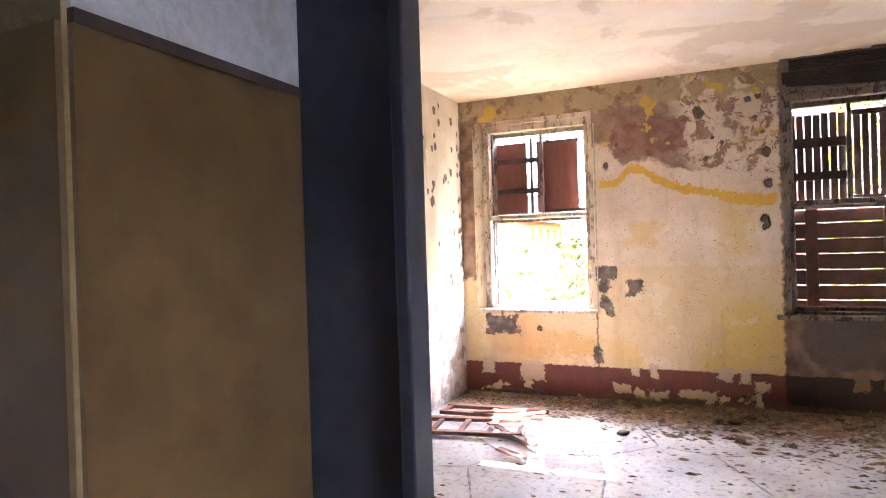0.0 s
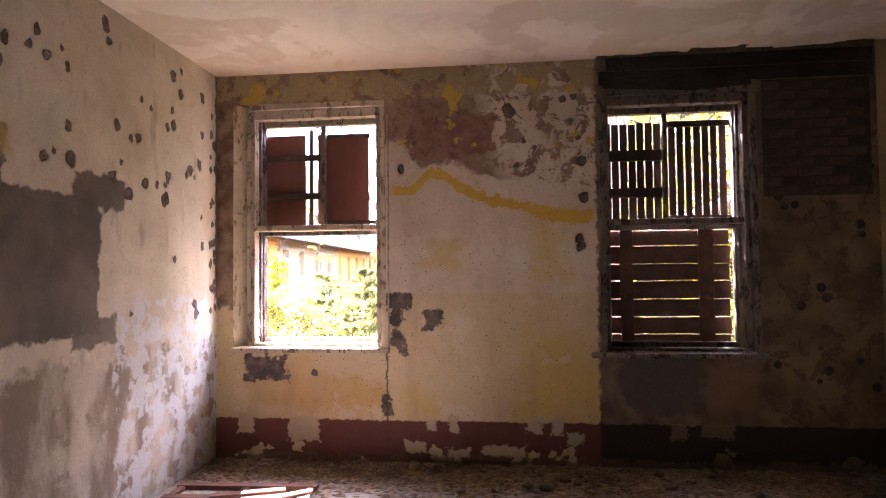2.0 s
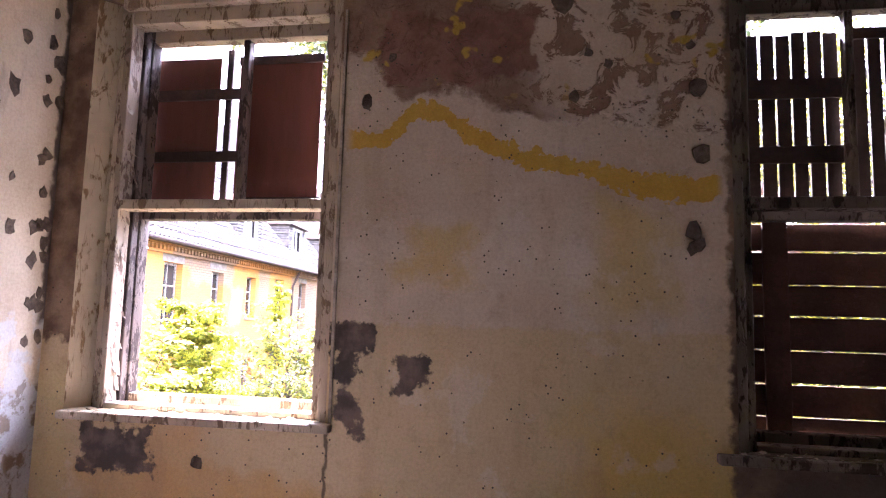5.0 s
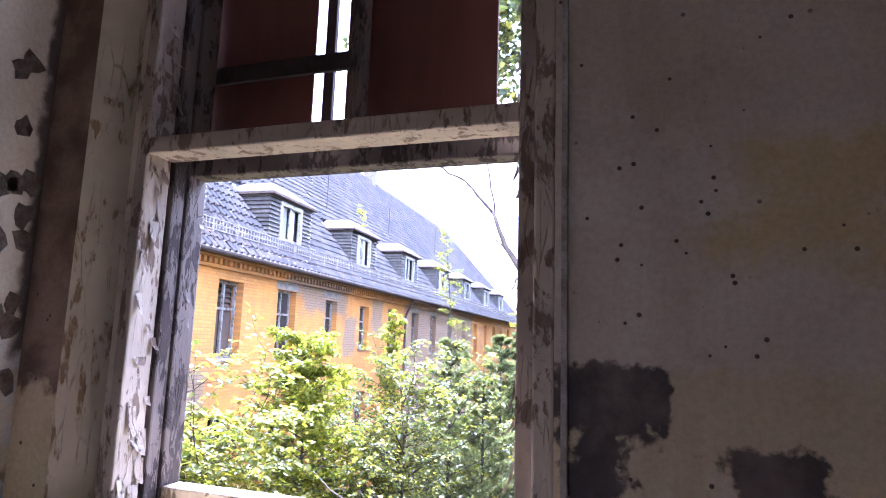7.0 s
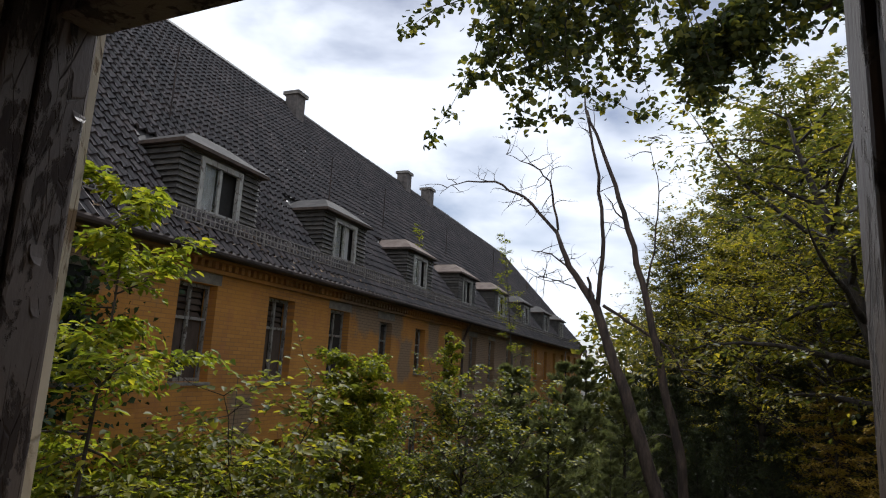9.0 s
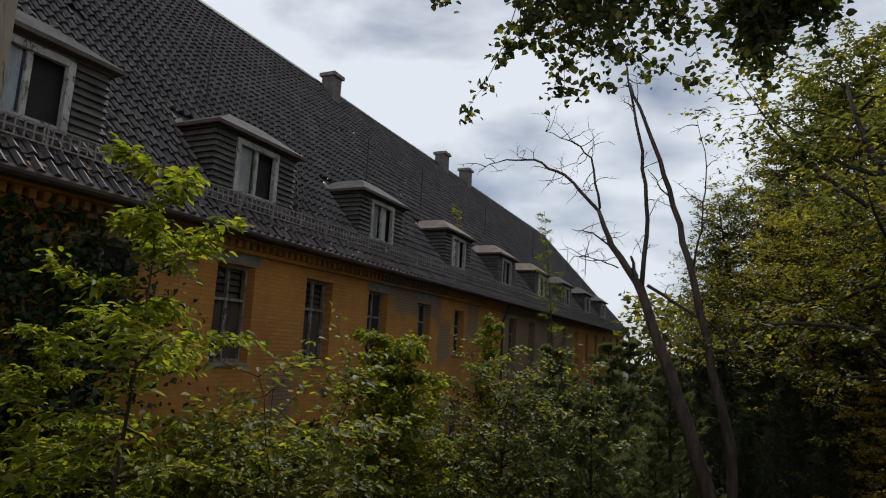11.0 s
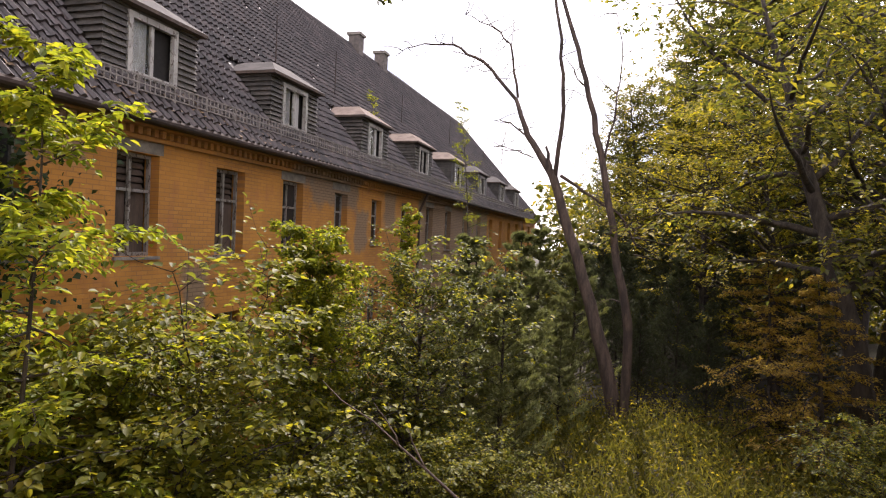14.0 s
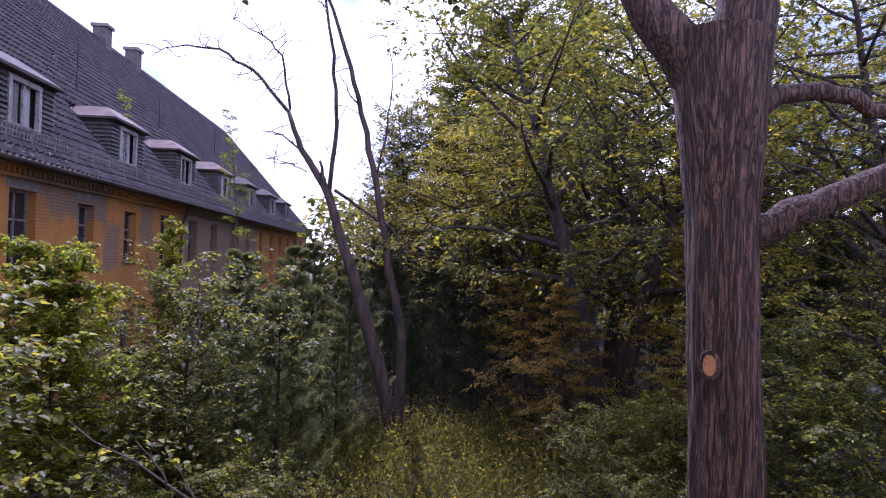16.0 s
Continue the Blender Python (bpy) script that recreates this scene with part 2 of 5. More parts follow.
    # bites out of the dado's upper and lower edge, down to paler plaster
    for x0, x1, z0, z1 in ((0.20, 0.33, 0.22, 0.40), (0.63, 0.90, 0.16, 0.36), (1.80, 1.88, 0.26, 0.36), (1.98, 2.06, 0.25, 0.38), (2.60, 2.74, 0.25, 0.38), (2.80, 2.90, 0.24, 0.38), (1.62, 1.80, 0.08, 0.17), (2.25, 2.60, 0.06, 0.15), (1.96, 2.15, 0.05, 0.12), (2.93, 3.06, 0.16, 0.26), (3.72, 3.84, 0.22, 0.40), (3.95, 4.20, 0.24, 0.36)):
        c = n.mix(n.patch(0, x0, x1, z0, z1, n.math("ADD", n.ragged(0.06, 12), n.ragged(0.03, 30)), 0.008), c, n.mix(sooty, (0.55, 0.44, 0.30), (0.20, 0.14, 0.085)))
    # darker brown towards the floor, with a ragged upper edge
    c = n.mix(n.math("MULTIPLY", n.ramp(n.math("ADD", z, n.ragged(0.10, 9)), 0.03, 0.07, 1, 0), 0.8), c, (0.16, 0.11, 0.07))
    # a dark ragged line down the old niche's edge beside the first window
    niche = n.math("ABSOLUTE", n.math("SUBTRACT", n.math("ADD", x, n.ragged(0.02, 14)), 1.475))
    c = n.mix(n.math("MULTIPLY", n.ramp(niche, 0.003, 0.012, 1, 0), n.ramp(z, 0.88, 0.92, 0.85, 0)), c, (0.10, 0.07, 0.05))
    pits = n.ramp(n.cells(26).outputs["Distance"], 0.10, 0.14, 1, 0)
    c = n.mix(n.math("MULTIPLY", pits, n.ramp(n.noise(3.3, 2), 0.46, 0.52)), c, (0.10, 0.08, 0.06))
    grit = n.noise(70, 5, None, 0.7)
    c = n.mix(n.ramp(grit, 0.35, 0.7, 0.0, 0.32), c, n.mix(1.0, c, (0.55, 0.5, 0.45), "MULTIPLY"))
    c = n.mix(n.ramp(n.noise(11, 8, None, 0.7), 0.5, 0.72, 0.0, 0.4), c, n.mix(1.0, c, (0.62, 0.55, 0.47), "MULTIPLY"))
    h = n.math("ADD", n.math("MULTIPLY", n.noise(34, 6), 0.35), n.math("ADD", n.math("MULTIPLY", high, n.math("MULTIPLY", fleck, 0.8)), n.math("MULTIPLY", n.noise(3, 3), 0.5)))
    return n.done(c, 0.85, n.math("ADD", h, n.math("MULTIPLY", dado, 0.4)), 0.7, 0.012)


def west_paint():
    n = Nodes("west_wall_plaster")
    edge = n.math("ADD", n.ragged(0.12, 4.5), n.ragged(0.05, 17))
    y, z = n.xyz(1), n.xyz(2)
    c = n.mix(n.ramp(n.noise(2.0, 7), 0.3, 0.7), (0.50, 0.43, 0.31), (0.66, 0.58, 0.44))
    worn = n.ramp(n.math("ADD", z, n.math("MULTIPLY", edge, 2.2)), 1.0, 1.1, 1, 0)
    c = n.mix(worn, c, n.mix(n.ramp(n.noise(4, 6, (1, 1, 0.4)), 0.38, 0.62), (0.24, 0.185, 0.13), (0.52, 0.46, 0.37)))
    # bluish skylight from the window painted onto the patchy plaster
    skylit = n.math("MULTIPLY", n.patch(1, -1.35, 0.1, -0.1, 1.38, n.ragged(0.2, 5), 0.03), n.ramp(n.noise(6, 8), 0.46, 0.52))
    c = n.mix(n.math("MULTIPLY", skylit, 0.8), c, (0.56, 0.58, 0.58))
    grey = n.mix(n.ramp(n.noise(2.4, 5), 0.3, 0.7), (0.085, 0.068, 0.05), (0.165, 0.135, 0.10))
    for y0, y1, z0, z1, amt in ((-4.9, -1.52, 1.20, 2.02, 1.0), (-1.75, -1.27, 1.96, 2.17, 1.0), (-2.45, -2.25, 1.98, 2.30, 1.0), (-4.9, -3.42, 2.12, 2.30, 1.0), (-4.9, -3.5, 2.62, 2.92, 1.0), (-1.75, -1.35, 1.12, 1.30, 0.9)):
        c = n.mix(n.math("MULTIPLY", n.patch(1, y0, y1, z0, z1, n.ragged(0.07, 9), 0.012), amt), c, grey)
    c = n.mix(n.math("MULTIPLY", n.patch(1, -3.6, -2.2, 2.18, 2.32, n.ragged(0.10, 5), 0.03), 0.75), c, (0.46, 0.36, 0.11))
    # narrow darker strip up the corner with the window wall
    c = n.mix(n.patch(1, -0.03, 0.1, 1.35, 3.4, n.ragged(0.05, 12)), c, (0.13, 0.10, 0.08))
    blot = n.ramp(n.noise(5.2, 8, None, 0.66), 0.585, 0.605)
    c = n.mix(n.math("MULTIPLY", blot, n.ramp(z, 1.25, 1.05, 0.0, 0.75)), c, n.mix(n.noise(14, 4), (0.20, 0.16, 0.11), (0.30, 0.25, 0.19)))
    fine = n.noise(40, 5)
    streak = n.ramp(n.noise(7, 5, (1, 1, 0.25)), 0.58, 0.72)
    c = n.mix(n.math("MULTIPLY", streak, 0.5), c, (0.25, 0.20, 0.15))
    grit = n.noise(70, 5, None, 0.7)
    c = n.mix(n.ramp(grit, 0.35, 0.7, 0.0, 0.32), c, n.mix(1.0, c, (0.55, 0.5, 0.45), "MULTIPLY"))
    c = n.mix(n.ramp(n.noise(11, 8, None, 0.7), 0.5, 0.72, 0.0, 0.4), c, n.mix(1.0, c, (0.62, 0.55, 0.47), "MULTIPLY"))
    h = n.math("ADD", n.math("MULTIPLY", fine, 0.4), n.math("MULTIPLY", n.noise(5, 5), 0.8))
    return n.done(c, 0.85, h, 0.6, 0.012)


def plain_plaster(name, dark, light):
    n = Nodes(name)
    c = n.mix(n.ramp(n.noise(1.7, 7), 0.3, 0.7), dark, light)
    stain = n.ramp(n.noise(0.9, 4, None, 0.5, 1.0), 0.52, 0.6)
    c = n.mix(n.math("MULTIPLY", stain, 0.45), c, tuple(v * 0.7 for v in dark))
    spots = n.math("MULTIPLY", n.ramp(n.cells(5).outputs["Distance"], 0.16, 0.22, 1, 0), n.ramp(n.noise(1.4, 2), 0.52, 0.56))
    c = n.mix(spots, c, (0.10, 0.085, 0.07))
    grit = n.noise(70, 5, None, 0.7)
    c = n.mix(n.ramp(grit, 0.35, 0.7, 0.0, 0.32), c, n.mix(1.0, c, (0.55, 0.5, 0.45), "MULTIPLY"))
    c = n.mix(n.ramp(n.noise(11, 8, None, 0.7), 0.5, 0.72, 0.0, 0.4), c, n.mix(1.0, c, (0.62, 0.55, 0.47), "MULTIPLY"))
    h = n.math("ADD", n.noise(30, 5), n.math("MULTIPLY", n.noise(3, 3), 2.0))
    return n.done(c, 0.88, h, 0.45, 0.01)


def ceiling_paint():
    n = Nodes("ceiling_plaster")
    c = n.mix(n.ramp(n.noise(0.8, 6), 0.3, 0.7), (0.68, 0.61, 0.50), (0.82, 0.76, 0.66))
    rings = n.ramp(n.math("ABSOLUTE", n.math("SUBTRACT", n.noise(0.75, 5, None, 0.5, 0.8), 0.54)), 0.0, 0.03, 1, 0)
    c = n.mix(n.math("MULTIPLY", rings, 0.12), c, (0.36, 0.26, 0.15))
    damp = n.ramp(n.noise(1.1, 7, None, 0.6, 0.4), 0.53, 0.57)
    c = n.mix(n.math("MULTIPLY", damp, 0.45), c, (0.50, 0.40, 0.27))
    near = n.ramp(n.math("ADD", n.xyz(1), n.ragged(0.3, 2)), -0.7, 0.0)
    c = n.mix(n.math("MULTIPLY", near, 0.6), c, (0.62, 0.45, 0.25))
    return n.done(c, 0.9, n.math("ADD", n.noise(25, 5), n.math("MULTIPLY", n.noise(2, 4), 3.0)), 0.4, 0.012)


def floor_paint():
    n = Nodes("dusty_concrete")
    c = n.mix(n.ramp(n.noise(1.6, 8), 0.3, 0.7), (0.32, 0.295, 0.275), (0.50, 0.475, 0.45))
    c = n.mix(n.ramp(n.noise(22, 6), 0.5, 0.75), c, (0.19, 0.165, 0.14))
    crack = n.cells(0.8, "DISTANCE_TO_EDGE", 1.0)
    line = n.ramp(n.math("ADD", crack.outputs["Distance"], n.ragged(0.02, 9)), 0.002, 0.008, 1, 0)
    c = n.mix(n.math("MULTIPLY", line, 0.7), c, (0.08, 0.07, 0.06))
    dirt = n.ramp(n.math("ADD", n.xyz(1), n.ragged(0.35, 3)), -1.1, -0.45)
    c = n.mix(n.math("MULTIPLY", dirt, 0.9), c, n.mix(n.ramp(n.noise(18, 6), 0.35, 0.65), (0.09, 0.055, 0.035), (0.23, 0.15, 0.09)))
    return n.done(c, 0.8, n.math("SUBTRACT", n.noise(40, 6), line), 0.5, 0.01)


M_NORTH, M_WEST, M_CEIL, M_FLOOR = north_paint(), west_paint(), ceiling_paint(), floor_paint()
M_EAST = plain_plaster("east_wall_plaster", (0.27, 0.20, 0.10), (0.44, 0.34, 0.19))
M_HALL = plain_plaster("hall_plaster", (0.55, 0.57, 0.60), (0.72, 0.74, 0.76))
M_OUTER = two_tone("outer_render", (0.30, 0.22, 0.12), (0.48, 0.36, 0.20), 3.0)
M_CREAM = flaky_paint("flaky_cream_paint", (0.63, 0.52, 0.38), (0.34, 0.25, 0.17), 0.76)
M_JAMB = flaky_paint("peeling_grey_cream_paint", (0.47, 0.38, 0.285), (0.24, 0.165, 0.12), 0.68)
M_WEATHERED = flaky_paint("weathered_brown_frame", (0.14, 0.105, 0.085), (0.055, 0.038, 0.032), 0.55)
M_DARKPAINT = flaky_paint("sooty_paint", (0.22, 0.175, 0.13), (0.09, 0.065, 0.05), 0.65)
M_REVEAL = flaky_paint("whitewashed_reveal", (0.66, 0.56, 0.39), (0.36, 0.24, 0.13), 0.72, 9)
M_PANEL = two_tone("red_fibreboard", (0.125, 0.042, 0.030), (0.175, 0.062, 0.042), 2.0, 0.6, (1, 1, 0.2), 0.15, 0.003)
M_BATTEN = two_tone("dark_batten_wood", (0.05, 0.032, 0.026), (0.10, 0.062, 0.048), 6, 0.8, (1, 1, 1), 0.4, 0.004, per_piece=0.3)
M_SLAT = two_tone("stained_slat_wood", (0.105, 0.05, 0.03), (0.18, 0.085, 0.05), 9, 0.75, (1, 1, 1), 0.4, 0.004, per_piece=0.3)
M_BEAM = two_tone("charred_beam_wood", (0.018, 0.014, 0.012), (0.05, 0.037, 0.03), 9, 0.9, (0.5, 1, 1), 0.9, 0.02)
M_BRICK = two_tone("sooty_brick", (0.062, 0.042, 0.03), (0.115, 0.075, 0.052), 16, 0.9, None, 0.7, 0.008, per_piece=0.35)
M_MORTAR = two_tone("dark_mortar", (0.04, 0.032, 0.024), (0.08, 0.065, 0.05), 20, 0.95)
M_HOLE = two_tone("knocked_out_plaster", (0.10, 0.075, 0.055), (0.22, 0.17, 0.125), 30, 0.95, None, 0.9, 0.01)
M_DEBRIS = two_tone("plaster_crumbs", (0.14, 0.09, 0.055), (0.38, 0.29, 0.20), 3, 0.9, per_piece=0.5)
M_DRYLEAF = two_tone("dry_leaves", (0.12, 0.07, 0.035), (0.26, 0.17, 0.09), 5, 0.8, per_piece=0.5)
M_LATH = two_tone("worn_red_wood", (0.13, 0.055, 0.035), (0.24, 0.11, 0.07), 7, 0.7, (0.3, 1, 1), 0.5, 0.004)
M_DOORBLUE = two_tone("blue_black_gloss_paint", (0.028, 0.034, 0.05), (0.045, 0.055, 0.075), 4, 0.38, None, 0.25, 0.004)
M_OCHREGLOSS = two_tone("ochre_gloss_dado", (0.115, 0.07, 0.026), (0.165, 0.105, 0.04), 2.5, 0.3, None, 0.2, 0.006)
M_IRON = two_tone("rusty_iron", (0.06, 0.045, 0.04), (0.16, 0.10, 0.07), 25, 0.6, metal=0.6)


# ---------------------------------------------------------------- mesh helpers
class Geo:
    """Collects vertices and faces for one mesh."""

    def __init__(self):
        self.v, self.f = [], []

    def box(self, lo, hi):
        b = len(self.v)
        self.v += [(x, y, z) for z in (lo[2], hi[2]) for y in (lo[1], hi[1]) for x in (lo[0], hi[0])]
        self.f += [tuple(b + k for k in q) for q in ((0, 2, 3, 1), (4, 5, 7, 6), (0, 1, 5, 4), (2, 6, 7, 3), (0, 4, 6, 2), (1, 3, 7, 5))]
        return self

    def poly(self, pts):
        b = len(self.v)
        self.v += [tuple(p) for p in pts]
        self.f.append(tuple(range(b, b + len(pts))))
        return self

    def tube(self, pts, radii, sides=8):
        b, pts = len(self.v), [Vector(p) for p in pts]
        for k, p in enumerate(pts):
            d = (pts[min(k + 1, len(pts) - 1)] - pts[max(k - 1, 0)]).normalized()
            a = d.cross(Vector((0.31, 0.95, 0.07))).normalized()
            c = d.cross(a)
            for j in range(sides):
                w = 2 * math.pi * j / sides
                self.v.append(tuple(p + radii[k] * (math.cos(w) * a + math.sin(w) * c)))
        for k in range(len(pts) - 1):
            for j in range(sides):
                i = (j + 1) % sides
                self.f.append((b + k * sides + j, b + k * sides + i, b + (k + 1) * sides + i, b + (k + 1) * sides + j))
        self.f.append(tuple(b + j for j in reversed(range(sides))))
        self.f.append(tuple(b + (len(pts) - 1) * sides + j for j in range(sides)))
        return self

    def mesh(self, name, material, smooth=False):
        me = bpy.data.meshes.new(name)
        me.from_pydata(self.v, [], self.f)
        me.materials.append(material)
        if smooth:
            me.polygons.foreach_set("use_smooth", [True] * len(me.polygons))
        me.update()
        return me


def part(name, geo, material, parent, label="", bevel=0.0, smooth=False):
    """One mesh object under a thing or a part; with no parent a thing of its own."""
    ob = new(name, geo.mesh(name, material, smooth) if isinstance(geo, Geo) else geo)
    ob.parent = parent
    if label:
        ob["label"] = label
    if bevel:
        m = ob.modifiers.new("edges", "BEVEL")
        m.width, m.segments, m.limit_method = bevel, 2, "ANGLE"
    return ob


def thing(name, label, category, at=(0, 0, 0), group="", kind="", turn=0.0):
    ob = new(name)
    ob.matrix_world = pose(*at, 0, 0, turn)
    return tagged(ob, label, category, group, kind)


def setting(name, geo, material, label):
    return tagged(part(name, geo, material, None), label, name.split("_")[0], kind="structure")


def holed_wall(x0, x1, z0, z1, y0, y1, holes):
    """A wall slab along x with rectangular openings right through it."""
    g = Geo()
    xs = sorted({x0, x1, *(h[0] for h in holes), *(h[1] for h in holes)})
    for a, b in zip(xs, xs[1:]):
        z = z0
        for h in sorted((h for h in holes if h[0] <= a and b <= h[1]), key=lambda h: h[2]):
            if h[2] > z:
                g.box((a, y0, z), (b, y1, h[2]))
            z = h[3]
        if z < z1:
            g.box((a, y0, z), (b, y1, z1))
    return g


# ---------------------------------------------------------------- the room
H, RW, SOUTH = 3.25, 5.30, -5.93
W1, W2 = (0.235, 1.47, 0.93, 3.0), (3.21, 4.42, 0.90, 3.0)
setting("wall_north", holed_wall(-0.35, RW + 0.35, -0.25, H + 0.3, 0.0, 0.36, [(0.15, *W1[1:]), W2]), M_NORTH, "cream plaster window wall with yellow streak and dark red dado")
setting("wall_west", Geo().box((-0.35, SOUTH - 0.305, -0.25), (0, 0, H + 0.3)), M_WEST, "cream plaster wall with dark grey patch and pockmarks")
setting("wall_east", Geo().box((RW, SOUTH - 0.305, -0.25), (RW + 0.35, 0, H + 0.3)), M_EAST, "stained yellowish plaster wall with cracks")
setting("wall_south", holed_wall(0, RW, -0.25, H + 0.3, SOUTH - 0.305, SOUTH, [(2.155, 3.25, -0.25, 2.25)]), M_EAST, "plaster wall with the doorway")
setting("floor", Geo().box((0, -8.6, -0.25), (RW, 0, 0)), M_FLOOR, "dusty grey concrete floor strewn with plaster crumbs")
g = Geo()
rng = random.Random(4)
edge_x = [3.2 + 0.07 * k for k in range(31)]
broken = [-0.03 - 0.05 * rng.random() - (0.10 if 3.9 < x < 4.3 or x > 4.9 else 0.03) for x in edge_x]
g.box((0, -8.6, H), (3.2, 0, H + 0.25))
for k in range(30):
    xa, xb = edge_x[k], min(edge_x[k + 1], RW)
    g.box((xa, -8.6, H), (xb, broken[k], H + 0.25))
setting("ceiling", g, M_CEIL, "whitewashed ceiling with ochre stains and a broken edge")
setting("outer_sill_course", Geo().box((-0.3, 0.36, -1.0), (RW + 0.3, 0.38, 0.6)), M_OUTER, "weathered render below the windows outside")

# unseen slab added to block skylight leaking past the ceiling's broken edge
setting("attic_floor", Geo().box((0, -8.6, H + 0.251), (RW, 0, H + 0.3)), M_BEAM, "added slab above the ceiling that keeps skylight out")

# splayed whitewashed reveal of the first window
g = Geo()
lo_ = [(0.15, 0.0, 0.93), (0.234, 0.10, 0.93), (0.234, 0.36, 0.93), (0.15, 0.36, 0.93)]
hi_ = [(x, y, 3.0) for x, y, _ in lo_]
for k in range(4):
    g.poly([lo_[k], lo_[(k + 1) % 4], hi_[(k + 1) % 4], hi_[k]])
g.poly(lo_[::-1]), g.poly(hi_)
setting("window_reveal", g, M_REVEAL, "splayed reveal with peeling whitewash beside the window")

# charred timber bared above the second window
lintel = thing("lintel", "charred timber lintel bared above the boarded window", "beam", (0, 0, 0))
part("beam", Geo().box((3.22, -0.012, 3.03), (RW - 0.02, 0.0, 3.14)), M_BEAM, lintel, bevel=0.006)
part("beam", Geo().box((3.28, -0.004, 3.145), (RW - 0.02, 0.0, H)), M_BEAM, lintel)
part("splinter", Geo().poly([(3.25, -0.03, 3.0), (3.95, -0.03, 2.955), (4.38, -0.03, 2.985), (4.38, -0.03, 3.03), (3.25, -0.03, 3.03)]).poly([(3.25, -0.03, 3.03), (4.38, -0.03, 3.03), (4.38, 0.0, 3.03), (3.25, 0.0, 3.03)]), M_BEAM, lintel)

# bared brickwork beside the second window
patch_wall = thing("bare_brickwork", "sooty bare brickwork where plaster has fallen off", "brickwork")
part("mortar", Geo().box((4.46, -0.004, 2.11), (5.25, 0.0, 3.02)), M_MORTAR, patch_wall)
brick_mesh = Geo().box((-0.118, -0.012, -0.031), (0.118, 0.0, 0.031)).mesh("brick", M_BRICK)
half_mesh = Geo().box((-0.056, -0.012, -0.031), (0.056, 0.0, 0.031)).mesh("half_brick", M_BRICK)
for row in range(12):
    z = 2.146 + row * 0.075
    x = 4.47 + (0.125 if row % 2 else 0.0)
    if row % 2:
        part("brick", half_mesh, None, patch_wall).matrix_world = pose(4.53, -0.004, z)
    while x + 0.236 < 5.25:
        part("brick", brick_mesh, None, patch_wall).matrix_world = pose(x + 0.118, -0.004 + rng.uniform(-0.003, 0.001), z, 0, rng.uniform(-0.7, 0.7), 0)
        x += 0.25


# knocked-out spots in the plaster
def knocked_spot(parent, place, size, normal):
    """A ragged shallow spot: a low dark rim round a sunk middle."""
    g, k = Geo(), 9
    r = [size * rng.uniform(0.6, 1.25) for _ in range(k)]
    ring = [(r[j] * math.cos(j * 2 * math.pi / k), 1.2 * r[j] * math.sin(j * 2 * math.pi / k)) for j in range(k)]

    def at(u, v, d):
        return (place[0] + d, place[1] + u, place[2] + v) if normal == "x" else (place[0] + u, place[1] - d, place[2] + v)

    outer, inner = [at(u, v, 0.001) for u, v in ring], [at(u * 0.8, v * 0.8, 0.004) for u, v in ring]
    for j in range(k):
        q = [outer[j], outer[(j + 1) % k], inner[(j + 1) % k], inner[j]]
        g.poly(q)
    g.poly(inner)
    return part("knocked_out_spot", g, M_HOLE, parent)


west, north = bpy.data.objects["wall_west"], bpy.data.objects["wall_north"]
for _ in range(95):
    y = -0.25 - 3.6 * rng.random() ** 1.2
    z = rng.uniform(2.15, 3.15) if rng.random() < 0.72 else rng.uniform(1.1, 2.2)
    if y < -1.4 and z < 2.1 or (y < -3.4 and 2.08 < z < 2.34):
        continue
    knocked_spot(west, (0, y, z), rng.uniform(0.018, 0.045), "x")
for _ in range(24):
    knocked_spot(west, (0, rng.uniform(-0.12, -0.02), rng.uniform(1.2, 2.9)), rng.uniform(0.02, 0.04), "x")
for x, z, s in ((1.607, 2.41, 0.03), (3.055, 1.80, 0.04), (3.06, 1.74, 0.035), (3.088, 2.139, 0.035), (3.08, 2.43, 0.035), (2.557, 2.40, 0.025), (2.989, 2.759, 0.02), (2.50, 2.86, 0.05), (2.70, 2.55, 0.02), (2.62, 2.60, 0.02), (3.02, 2.95, 0.03), (0.86, 0.72, 0.03), (1.72, 2.62, 0.02), (2.93, 2.94, 0.03), (3.05, 2.62, 0.02)):
    knocked_spot(north, (x, 0, z), s, "y")


